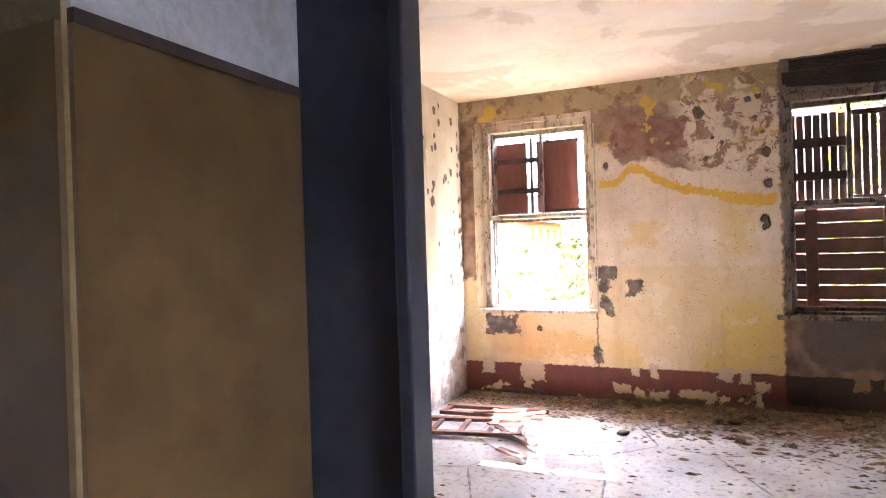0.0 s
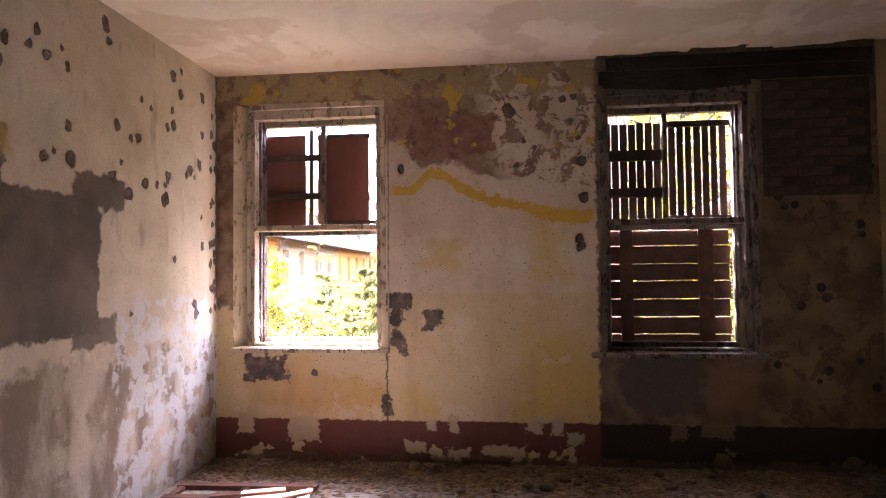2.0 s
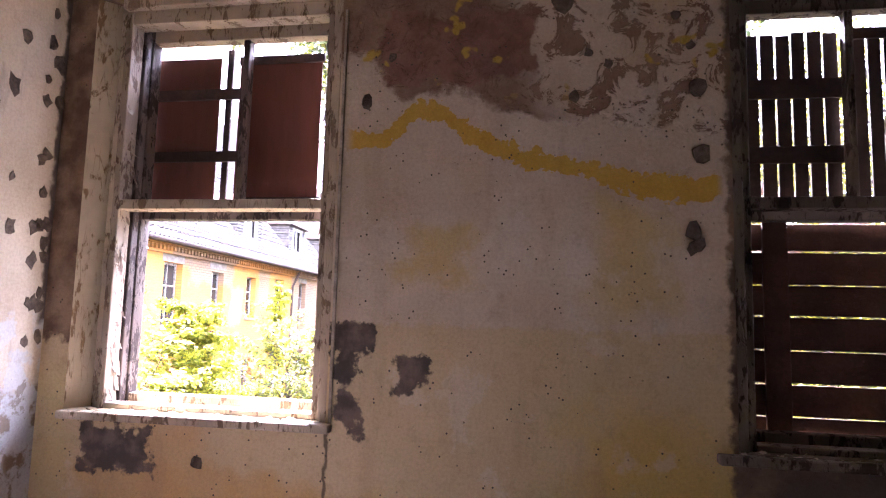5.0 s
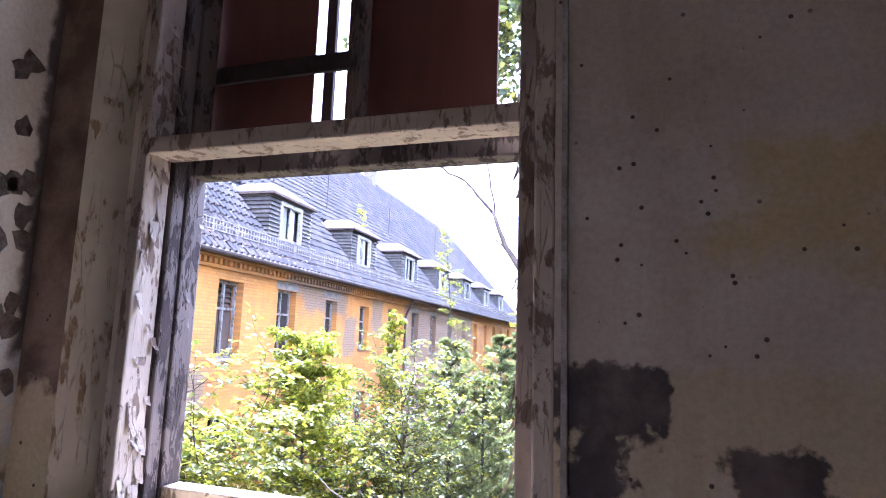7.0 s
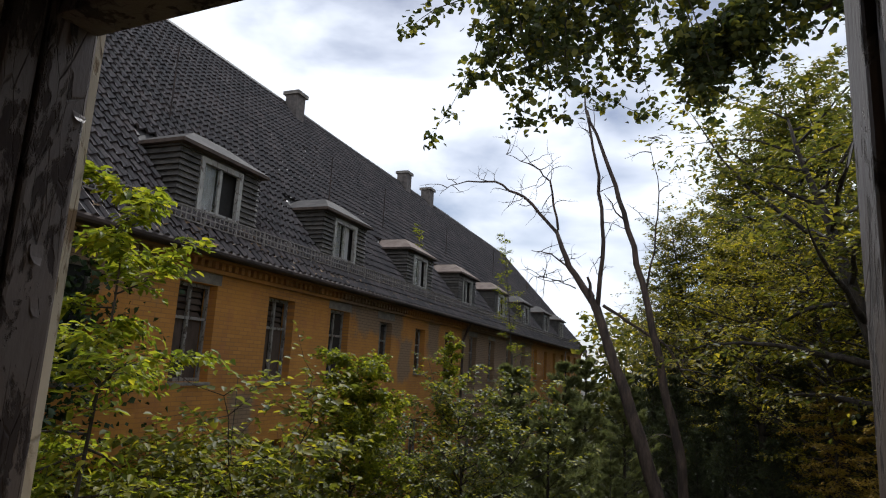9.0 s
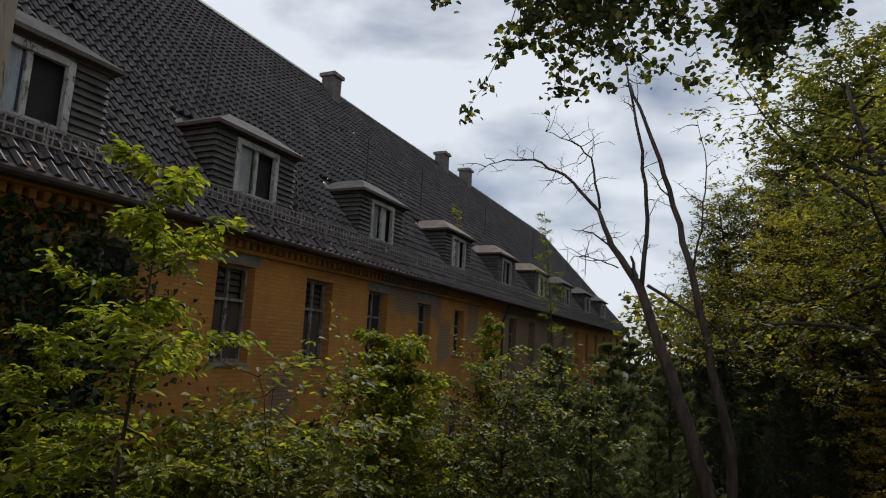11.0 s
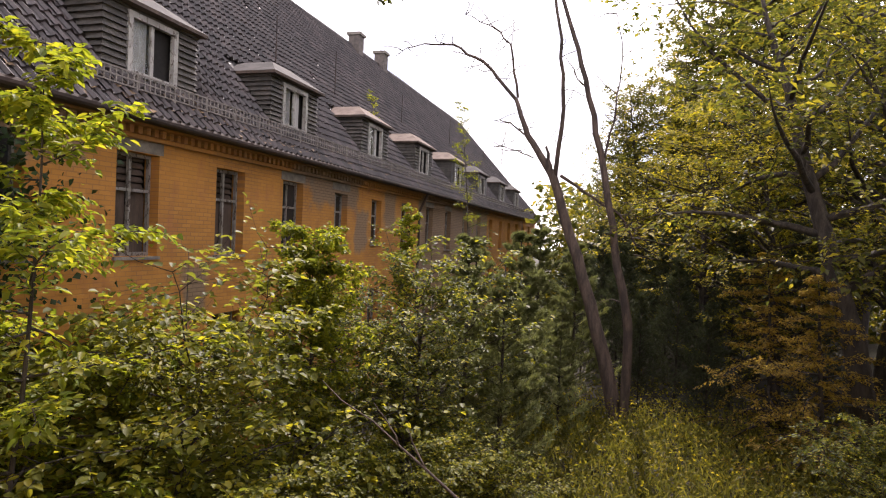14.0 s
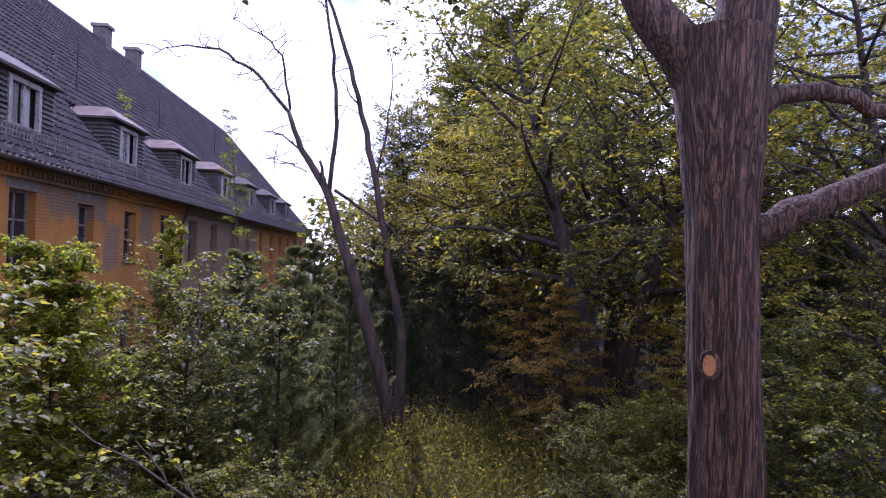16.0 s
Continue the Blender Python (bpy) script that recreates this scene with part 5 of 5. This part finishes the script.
for x, y, a, s, k in ((-5.9, 6.0, 10, 1.0, 0), (-4.6, 5.9, 80, 1.08, 1), (-6.9, 7.0, 150, 0.95, 0), (-3.5, 7.4, 200, 0.6, 1), (-7.2, 3.6, 300, 0.85, 0), (-2.5, 8.6, 20, 0.6, 0), (-5.9, 8.2, 130, 0.5, 1), (-1.9, 10.6, 250, 0.5, 1), (-3.4, 5.2, 40, 0.66, 0), (-7.4, 9.6, 60, 0.8, 0)):
    plant("hazel_bush", hazel[k], "dense leafy hazel bush with some yellow leaves", (x, y, GZ), a, s, "bushes before the house", "bush")
birch = grow(41, 6.0, 1.75, 0.05, 0.05, 84, 0.3, 0.5, column_crown, 27000, 0.085, 30, (0, 0), M_BARKDARK, L_BIRCH, "birch", 0.03, False, 0.75, 0.6)
plant("young_birch", birch, "bushy young birch with fine green leaves", (-4.85, 9.7, GZ), 0, 0.96, "young birches")
slim = grow(42, 6.4, 0.85, 0.04, 0.12, 46, 0.34, 0.9, column_crown, 7000, 0.07, 14, (0, 0), M_BARKDARK, L_BIRCH, "slim_birch", 0.03, False, 0.75, 0.6)
plant("young_birch", slim, "slender young birch rising above the bushes", (-4.5, 12.8, GZ), 120, 1.0, "young birches")
beech = grow(43, 4.6, 1.9, 0.06, 0.12, 48, 0.32, 0.6, round_crown, 11000, 0.095, 22, (0, 0), M_BARKDARK, L_BEECH, "beech", 0.05, True, 0.66, 0.3)
plant("young_beech", beech, "dark green young beech with yellowing top leaves", (-4.0, 12.2, GZ), 60, 1.05, "young beeches")
plant("young_beech", beech, "dark green young beech before the brick wall", (-6.6, 13.8, GZ), 200, 0.8, "young beeches")
plant("young_beech", beech, "dark young beech deep in the thicket", (-3.4, 10.6, GZ), 310, 0.75, "young beeches")

thin_birch = grow(47, 11.0, 1.0, 0.05, 0.55, 26, 0.3, 0.5, column_crown, 1500, 0.07, 6, (-0.01, 0), M_BARKDARK, L_BIRCH, "thin_birch", 0.02, level=0.6)
plant("slender_birch", thin_birch, "tall slender birch with thin airy crown", (-6.0, 22.3, GZ))
seedling = grow(48, 2.2, 0.5, 0.015, 0.15, 16, 0.3, 0.6, column_crown, 500, 0.07, 5, (0, 0), M_BARKDARK, L_BIRCH, "seedling", 0.03, level=0.6)
plant("roof_seedling", seedling, "birch seedling rooted among the roof tiles", (-9.6, 20.9, 4.75))


def conifer(seed, height, radius, whorls, needles, name, needle_mat=None, needle=0.15, tier=1):
    """A young conifer: whorls of rising boughs with side shoots, set with needles that point along them."""
    rnd, g, places, ways, ups = random.Random(seed), Geo(), [], [], []
    g.tube([(0, 0, -0.1), (0.03, 0, height * 0.5), (0, 0.02, height)], [0.07, 0.045, 0.01], 8)
    for k in range(whorls * 7):
        f = 0.10 + 0.88 * (k // tier * tier + rnd.uniform(-1, 1) * (4 if tier == 1 else 0.8)) / (whorls * 7)
        w, l = k * 2.4 + rnd.uniform(-0.3, 0.3), radius * (1.1 - f) * rnd.uniform(0.6, 1.15)
        b = wander(rnd, (0, 0, max(f, 0.05) * height), (math.cos(w), math.sin(w), 0.35), l, 5, 0.09, 0.10)
        g.tube(b, taper(0.016, 0.003, 6), 4)
        shoots = [b]
        for m in (2, 3, 4):
            for s in (-1, 1):
                run = (b[m + 1] - b[m]).normalized()
                out = run.cross(Vector((0, 0, 1)))
                sh = wander(rnd, b[m], run + out * s * 0.8, l * 0.26 * rnd.uniform(0.6, 1.1), 5, 0.08, 0.06)
                g.tube(sh, taper(0.007, 0.002, 6), 3)
                shoots.append(sh)
        for j in range(needles):
            line = shoots[0] if j % 3 == 0 else shoots[rnd.randint(1, 6)]
            t = rnd.random() ** 0.6 * 4.99
            p, run = line[int(t)].lerp(line[int(t) + 1], t % 1), (line[5] - line[0]).normalized()
            places.append((p.x + rnd.gauss(0, 0.012), p.y + rnd.gauss(0, 0.012), p.z + rnd.gauss(0, 0.012)))
            ways.append((run.x + rnd.gauss(0, 0.55), run.y + rnd.gauss(0, 0.55), run.z + 0.15 + rnd.gauss(0, 0.5)))
            ups.append((rnd.gauss(0, 1), rnd.gauss(0, 1), rnd.gauss(0, 1)))
    return g.mesh(name + "_wood", M_BARKDARK, True), leaf_mesh(name + "_needles", places, needle, needle_mat or L_PINE, seed, 0.14, ways=ways, ups=ups)


pine = conifer(5, 5.9, 1.9, 12, 330, "pine", None, 0.15, 7)
for x, y, a, s in ((-2.4, 13.6, 0, 0.86), (-3.9, 15.6, 60, 1.02), (-3.1, 18.2, 100, 1.05), (-1.6, 16.9, 200, 0.62), (-4.9, 19.5, 20, 1.0), (-1.9, 21.5, 140, 1.0), (-3.6, 23.5, 250, 1.1)):
    plant("young_pine", pine, "soft grey-green young pine in the thicket", (x, y, GZ), a, s, "young pines")

# forest beyond: a few kinds, repeated at their own turn and size
oak_f = grow(51, 15.5, 5.4, 0.36, 0.22, 46, 0.34, 0.45, round_crown, 9500, 0.17, 22, (0, 0), M_BARKDARK, L_FOREST, "forest_oak", 0.07)
gold_f = grow(52, 13.0, 4.2, 0.24, 0.16, 50, 0.28, 0.25, round_crown, 11000, 0.15, 26, (0, 0), M_BARKDARK, L_GOLD, "forest_maple", 0.05, level=0.25)
autumn_f = grow(53, 8.0, 3.4, 0.14, 0.08, 50, 0.3, 0.0, cone_crown, 13000, 0.11, 24, (0, 0), M_BARKDARK, L_AUTUMN, "forest_beech", 0.04, level=0.15)
poplar_f = grow(54, 22.0, 3.4, 0.30, 0.22, 60, 0.34, 0.8, round_crown, 14000, 0.27, 22, (0, 0), M_BARKDARK, L_FOREST, "forest_poplar", 0.03)
spruce_f = conifer(55, 8.0, 2.6, 20, 95, "spruce", L_SPRUCE, 0.2)
for x, y, a, s in ((7.8, 24.0, 0, 1.05), (9.2, 27.0, 90, 1.0), (12.5, 22.0, 40, 0.95), (14.0, 30.0, 150, 1.1), (6.0, 33.0, 200, 1.0), (18.0, 26.0, 80, 1.05), (10.5, 38.0, 10, 1.15), (22.0, 36.0, 220, 1.1), (15.5, 17.5, 260, 0.9), (19.5, 19.0, 300, 1.0), (27.0, 28.0, 30, 1.1), (12.0, 14.0, 100, 0.85), (2.5, 44.0, 60, 1.0), (-2.0, 52.0, 0, 0.8)):
    plant("forest_oak", oak_f, "tall dark forest oak with dense summer leaves", (x, y, GZ), a, s, "forest oaks")
crooked = grow(58, 14.0, 4.6, 0.36, 0.34, 26, 0.40, 0.55, round_crown, 6500, 0.20, 24, (0, 0), M_BARKDARK, L_FOREST, "crooked_oak", 0.055)
for x, y, a, s in ((5.9, 18.2, 0, 1.0), (6.6, 18.9, 160, 0.95)):
    plant("crooked_oak", crooked, "dark crooked forest oak with thin crown", (x, y, GZ), a, s, "crooked oaks")
for x, y, a, s in ((2.4, 27.0, 0, 0.85), (4.6, 29.5, 120, 1.0), (4.4, 22.3, 60, 0.8), (3.2, 36.0, 250, 1.1), (13.0, 25.5, 310, 1.0), (0.6, 33.0, 80, 0.75), (8.6, 14.5, 20, 0.72), (16.0, 22.0, 140, 1.0)):
    plant("forest_maple", gold_f, "forest maple with yellowing leaves", (x, y, GZ), a, s, "forest maples")
for x, y, a, s in ((4.7, 17.0, 0, 0.66), (6.9, 14.8, 140, 0.6), (3.9, 19.6, 250, 0.72), (8.2, 18.4, 60, 0.9)):
    plant("browning_beech", autumn_f, "low beech with browning leaves on level boughs", (x, y, GZ), a, s, "browning beeches")
for x, y, a, s in ((-0.8, 38.0, 210, 0.64), (-2.9, 38.8, 300, 0.55), (0.8, 38.4, 20, 0.82), (3.0, 37.5, 0, 0.92), (5.4, 39.5, 90, 1.0), (7.8, 41.0, 180, 1.08), (1.6, 40.5, 60, 0.72), (10.0, 44.0, 30, 1.1), (13.5, 42.0, 120, 1.1)):
    plant("tall_poplar", poplar_f, "tall slender poplar at the forest's edge", (x, y, GZ), a, s, "tall poplars")
for x, y, a, s in ((0.2, 22.6, 10, 0.5), (-1.2, 31.0, 130, 0.85), (0.4, 30.0, 40, 0.8), (2.3, 20.8, 220, 0.5), (-0.6, 25.5, 0, 0.72), (1.4, 22.8, 70, 0.66), (3.2, 23.8, 120, 0.78), (-1.8, 29.0, 200, 0.8), (1.0, 27.0, 20, 0.85), (5.2, 23.0, 300, 0.85), (-3.0, 33.0, 150, 0.72), (9.6, 21.0, 40, 0.8), (11.5, 17.0, 10, 0.7), (13.5, 19.5, 210, 0.9), (-4.6, 37.0, 90, 0.66), (-0.5, 37.0, 90, 0.7), (10.47, 27, 30, 0.8), (-2.08, 25, 75, 0.62)):
    plant("dark_spruce", spruce_f, "dark spruce filling the forest's shade", (x, y, GZ), a, s, "dark spruces")
for x, y, a, s, k in ((3.9, 9.4, 0, 0.5, 0), (6.4, 9.6, 90, 0.8, 1), (7.6, 11.4, 180, 0.95, 0), (5.6, 12.2, 30, 0.7, 1), (9.0, 9.0, 250, 0.9, 0), (4.6, 12.6, 330, 0.55, 0), (10.6, 12.0, 60, 1.0, 1)):
    plant("forest_bush", (beech, hazel[1])[k if s < 0.75 else 0], "leafy undergrowth bush at the foot of the trees", (x, y, GZ), a, s, "undergrowth", "bush")
thicket = leaf_mesh("far_thicket", np.random.default_rng(7).uniform((-9, 46, GZ), (60, 60, 6.0), (42000, 3)), 0.62, L_FOREST, 8)
tagged(part("far_woods", thicket, None, None), "far dark woods closing the clearing", "woods", kind="stuff")

# big oak by the window
oak = thing("old_oak", "old oak with furrowed bark and one fresh cut", "tree", (4.2, 6.8, GZ))
r = random.Random(61)
g = Geo()
RINGS, SIDES = 90, 60
for k in range(RINGS + 1):
    f = k / RINGS
    z = -0.2 + 8.4 * f
    flare = 0.375 + 0.25 * math.exp(-max(z, 0) * 1.2) + 0.10 * max(0, z - 6.3)
    for j in range(SIDES):
        a = 2 * math.pi * j / SIDES
        furrow = noise.noise((math.cos(a) * 6.5, math.sin(a) * 6.5, z * 0.75)) * 0.035 + abs(noise.noise((math.cos(a) * 13, math.sin(a) * 13, z * 1.6 + 9))) * 0.03
        rr = flare * (1 - 0.05 * f) + furrow
        g.v.append((rr * math.cos(a) + 0.05 * math.sin(z * 0.6) - 0.012 * z, rr * math.sin(a), z))
for k in range(RINGS):
    for j in range(SIDES):
        i = (j + 1) % SIDES
        g.f.append((k * SIDES + j, k * SIDES + i, (k + 1) * SIDES + i, (k + 1) * SIDES + j))
part("trunk", g, M_BARK, oak, smooth=True)


def limb(pts, r0, r1, seed):
    rnd, line = random.Random(seed), []
    for a, b in zip(pts, pts[1:]):
        for q in range(4):
            line.append(Vector(a).lerp(Vector(b), q / 4) + Vector((rnd.gauss(0, 0.025), rnd.gauss(0, 0.025), rnd.gauss(0, 0.02))))
    line.append(Vector(pts[-1]))
    part("limb", Geo().tube(line, taper(r0, r1, len(line)), 12), M_BARK, oak, smooth=True)
    return line


limb([(0.1, 0, 5.95), (0.45, -0.1, 6.15), (1.0, -0.15, 6.4), (1.8, -0.2, 6.8), (2.8, -0.3, 7.2)], 0.20, 0.10, 1)
limb([(0.1, 0, 7.3), (0.5, -0.05, 7.58), (1.1, -0.1, 7.62), (1.9, -0.1, 7.35), (2.6, 0, 7.2)], 0.13, 0.06, 2)
fork = [limb([(-0.05, 0, 7.3), (-0.6, 0.05, 8.1), (-1.05, 0.1, 8.75), (-1.6, 0.3, 10.0), (-3.2, 0.7, 11.3), (-5.6, 0.7, 11.2)], 0.34, 0.04, 3),
        limb([(0.05, 0, 7.9), (0.2, 0.1, 9.2), (0.5, 0.3, 10.6), (0.9, 0.5, 12.4)], 0.37, 0.14, 4),
        limb([(-1.6, 0.3, 10.0), (-2.1, 0.7, 10.5), (-2.7, 1.0, 10.4), (-3.2, 1.0, 10.0)], 0.10, 0.03, 5),
        limb([(0.5, 0.3, 10.6), (1.6, 0.9, 11.6), (2.8, 1.4, 12.2)], 0.14, 0.04, 6)]
def on_cut(s, z, out):
    return (-0.32 + 0.75 * s - 0.66 * out, -0.31 - 0.66 * s - 0.75 * out, 4.62 + z)


part("cut", Geo().poly([on_cut(0.075 * math.cos(a * 0.63), 0.115 * math.sin(a * 0.63), 0.035) for a in range(10)]), M_SCAR, oak, "fresh orange pruning cut")
part("cut_rim", Geo().tube([on_cut(0.09 * math.cos(a * 0.45), 0.14 * math.sin(a * 0.45), 0.02) for a in range(15)], [0.028] * 15, 6), M_BARK, oak)
twigs, places = Geo(), []
for line, lo, cnt in ((fork[0], 17, 48), (fork[2], 5, 30), (fork[1], 8, 22), (fork[3], 4, 20)):
    for _ in range(cnt):
        p = line[r.randint(lo, len(line) - 1)]
        tw = wander(r, p, (r.gauss(0, 0.8), r.gauss(0, 0.6), r.gauss(-0.8, 0.5)), r.uniform(1.0, 2.7) if line is fork[0] else r.uniform(0.5, 1.2), 6, 0.22, -0.22)
        twigs.tube(tw, taper(0.014, 0.003, 7), 4)
        for q in tw[2:]:
            for _ in range(22):
                places.append((q.x + r.gauss(0, 0.09), q.y + r.gauss(0, 0.09), q.z + r.gauss(0, 0.08)))
tagged(part("twig_spray", twigs, M_BARKDARK, oak), kind="stuff")
part("crown", leaf_mesh("oak_leaves", places, 0.105, L_DARK, 62, 0.8, full=True), None, oak)

# dead tree with two stems
dead = thing("dead_tree", "bare dead tree with two leaning stems and broken stub", "tree", (-0.117, 19.5, -4.4))
dead.matrix_world = pose(-0.117, 19.5, -4.4, 0, -1.86, 0)
r = random.Random(71)


def dead_limb(pts, r0, r1, twiggy=0.0, name="limb"):
    line, g = [], Geo()
    pts = [Vector(p) for p in pts]
    for a, b in zip(pts, pts[1:]):
        for q in range(4):
            line.append(a.lerp(b, q / 4) + Vector((r.gauss(0, 0.02), r.gauss(0, 0.03), r.gauss(0, 0.02))))
    line.append(pts[-1])
    g.tube(line, taper(r0 * 0.74, r1 * 0.8, len(line)), 8)
    if twiggy:
        for k in range(2, len(line)):
            for _ in range(2):
                if r.random() < twiggy:
                    tw = wander(r, line[k], (r.gauss(0, 1), r.gauss(0, 0.6), r.gauss(0.35, 0.6)), r.uniform(0.4, 1.3), 5, 0.3)
                    g.tube(tw, taper(0.018, 0.004, 6), 4)
                    for _ in range(2):
                        t2 = wander(r, tw[r.randint(2, 4)], (r.gauss(0, 1), r.gauss(0, 0.6), r.gauss(0.2, 0.7)), r.uniform(0.2, 0.6), 3, 0.3)
                        g.tube(t2, taper(0.009, 0.003, 4), 3)
    part(name, g, M_DEADWOOD, dead, smooth=True)


dead_limb([(0, 0, -0.18), (-0.56, 0, 2.65), (-1.41, 0.1, 5.47), (-2.15, 0.2, 7.94), (-3, 0.3, 9.31), (-3.44, 0.4, 10.58)], 0.34, 0.08, 0, "trunk")
dead_limb([(-3.44, 0.4, 10.58), (-4.59, 0.5, 11.91), (-5.64, 0.5, 12.59), (-6.7, 0.5, 12.74), (-7.55, 0.5, 12.56)], 0.085, 0.015, 0.5)
dead_limb([(-3.39, 0.4, 10.58), (-3.56, 0.2, 12.26), (-4.06, 0.1, 12.84), (-5.08, 0, 13.37)], 0.06, 0.012, 0.4)
dead_limb([(-3, 0.3, 9.31), (-3.7, 0.5, 9.84), (-4.37, 0.6, 10.02)], 0.05, 0.012, 0.4)
dead_limb([(-2.82, 0.3, 8.64), (-3.53, 0.1, 8.91), (-4.15, 0, 9)], 0.03, 0.008, 0.5)
dead_limb([(-1.76, 0.15, 6.53), (-2.21, 0.1, 8.11), (-2.38, 0.1, 8.93)], 0.17, 0.05)
dead_limb([(-2.12, 0.2, 7.85), (-1.82, 0, 10.05), (-1.91, -0.1, 12.17), (-2.19, -0.2, 14.11), (-2.29, -0.2, 15.17)], 0.11, 0.03, 0.3)
dead_limb([(0.04, 0, -0.18), (0.21, -0.2, 3.53), (-0.18, -0.3, 5.64), (-0.64, -0.4, 8.64), (-1.06, -0.5, 10.76), (-1.59, -0.6, 12.61), (-2.12, -0.6, 14.29)], 0.22, 0.05, 0.16, "trunk")
dead_limb([(-0.97, -0.5, 10.41), (-1.38, -0.7, 10.94), (-1.64, -0.8, 11.4)], 0.04, 0.012)
dead_limb([(-0.56, -0.4, 8.29), (-0.18, -0.6, 9.88), (0, -0.7, 11.29), (-0.25, -0.8, 13.02)], 0.05, 0.008, 0.55)
dead_limb([(-1.94, 0.2, 8.03), (-1.06, 0.6, 7.37), (-0.14, 0.9, 6.84), (0.35, 1, 5.82)], 0.08, 0.03, 0.3)

# fallen bough leaning out of the bushes
g, r = Geo(), random.Random(5)
line = [Vector((0, 0, 0)).lerp(Vector((-5.55, 1.1, 3.65)), k / 14) + Vector((0, 0, 0.35 * math.sin(k * 0.22))) + Vector((r.gauss(0, 0.03), r.gauss(0, 0.03), r.gauss(0, 0.03))) for k in range(15)]
g.tube(line, taper(0.038, 0.007, 15), 7)
for k in (6, 8, 10, 11):
    g.tube(wander(r, line[k], (-0.5, 0.2, 0.9 if k % 4 else -0.3), r.uniform(0.5, 1.2), 5, 0.15), taper(0.014, 0.004, 6), 5)
tagged(part("fallen_bough", g, M_DEADWOOD, None, smooth=True), "bare pale bough leaning in the bushes", "bough").matrix_world = pose(2.35, 6.1, GZ - 0.02)

# ivy on the house's near end
ivy_rng = np.random.default_rng(17)
pts = np.stack([ivy_rng.normal(-7.4, 1.0, 9000), -np.abs(ivy_rng.normal(0.05, 0.14, 9000)) - 0.01, ivy_rng.uniform(GZ, 3.1, 9000)], 1)
pts[:, 0] += 0.7 * np.sin(pts[:, 2] * 1.3)
ivy = thing("ivy", "dark ivy climbing the brick wall", "ivy", (-8.3, 12, 0), turn=93.6)
part("leaves", leaf_mesh("ivy_leaves", pts, 0.13, L_IVY, 18, 0.8, 0.6, 0.2), None, ivy)
part("stem", Geo().tube([(-7.0, -0.03, GZ - 0.1), (-7.4, -0.03, -1.5), (-7.2, -0.03, 1.0), (-7.8, -0.03, 2.6)], [0.06, 0.05, 0.03, 0.015], 7), M_BARKDARK, ivy)

# rank meadow growth
mr = np.random.default_rng(23)
k = 42000
px_, py_ = mr.uniform(-6, 9, k), 2.0 + 18 * mr.random(k) ** 0.9
tall = 0.35 + 0.75 * mr.random(k) * (0.5 + 0.5 * np.sin(px_ * 0.9) * np.cos(py_ * 0.6))
meadow = leaf_mesh("meadow_blades", np.stack([px_, py_, np.full(k, GZ) + tall * mr.random(k)], 1), 0.34, L_GRASS, 24, 0.10, -1.3, 0.2)
tagged(part("meadow_growth", meadow, None, None), "rank yellow-green grass and weeds in the clearing", "grass", kind="stuff")
weeds = leaf_mesh("weed_leaves", np.stack([mr.uniform(-5, 10, 30000), 6 + 18 * mr.random(30000), GZ + 1.1 * mr.random(30000) ** 1.3], 1), 0.10, L_GOLD, 25)
tagged(part("weeds", weeds, None, None), "low leafy weeds and seedlings on the forest floor", "weeds", kind="stuff")

# nearest roof tiles, one by one
g = Geo()
tile_geo(g, 0.0, -0.5, 0.0)
base_tile = g.mesh("tile", M_TILE)
for u, d, j in near:
    o = part("tile", base_tile, None, house)
    o.location = (u, (d + 0.5) - j * 0.766, SLOPE * (d + 0.5) + j * 0.643)
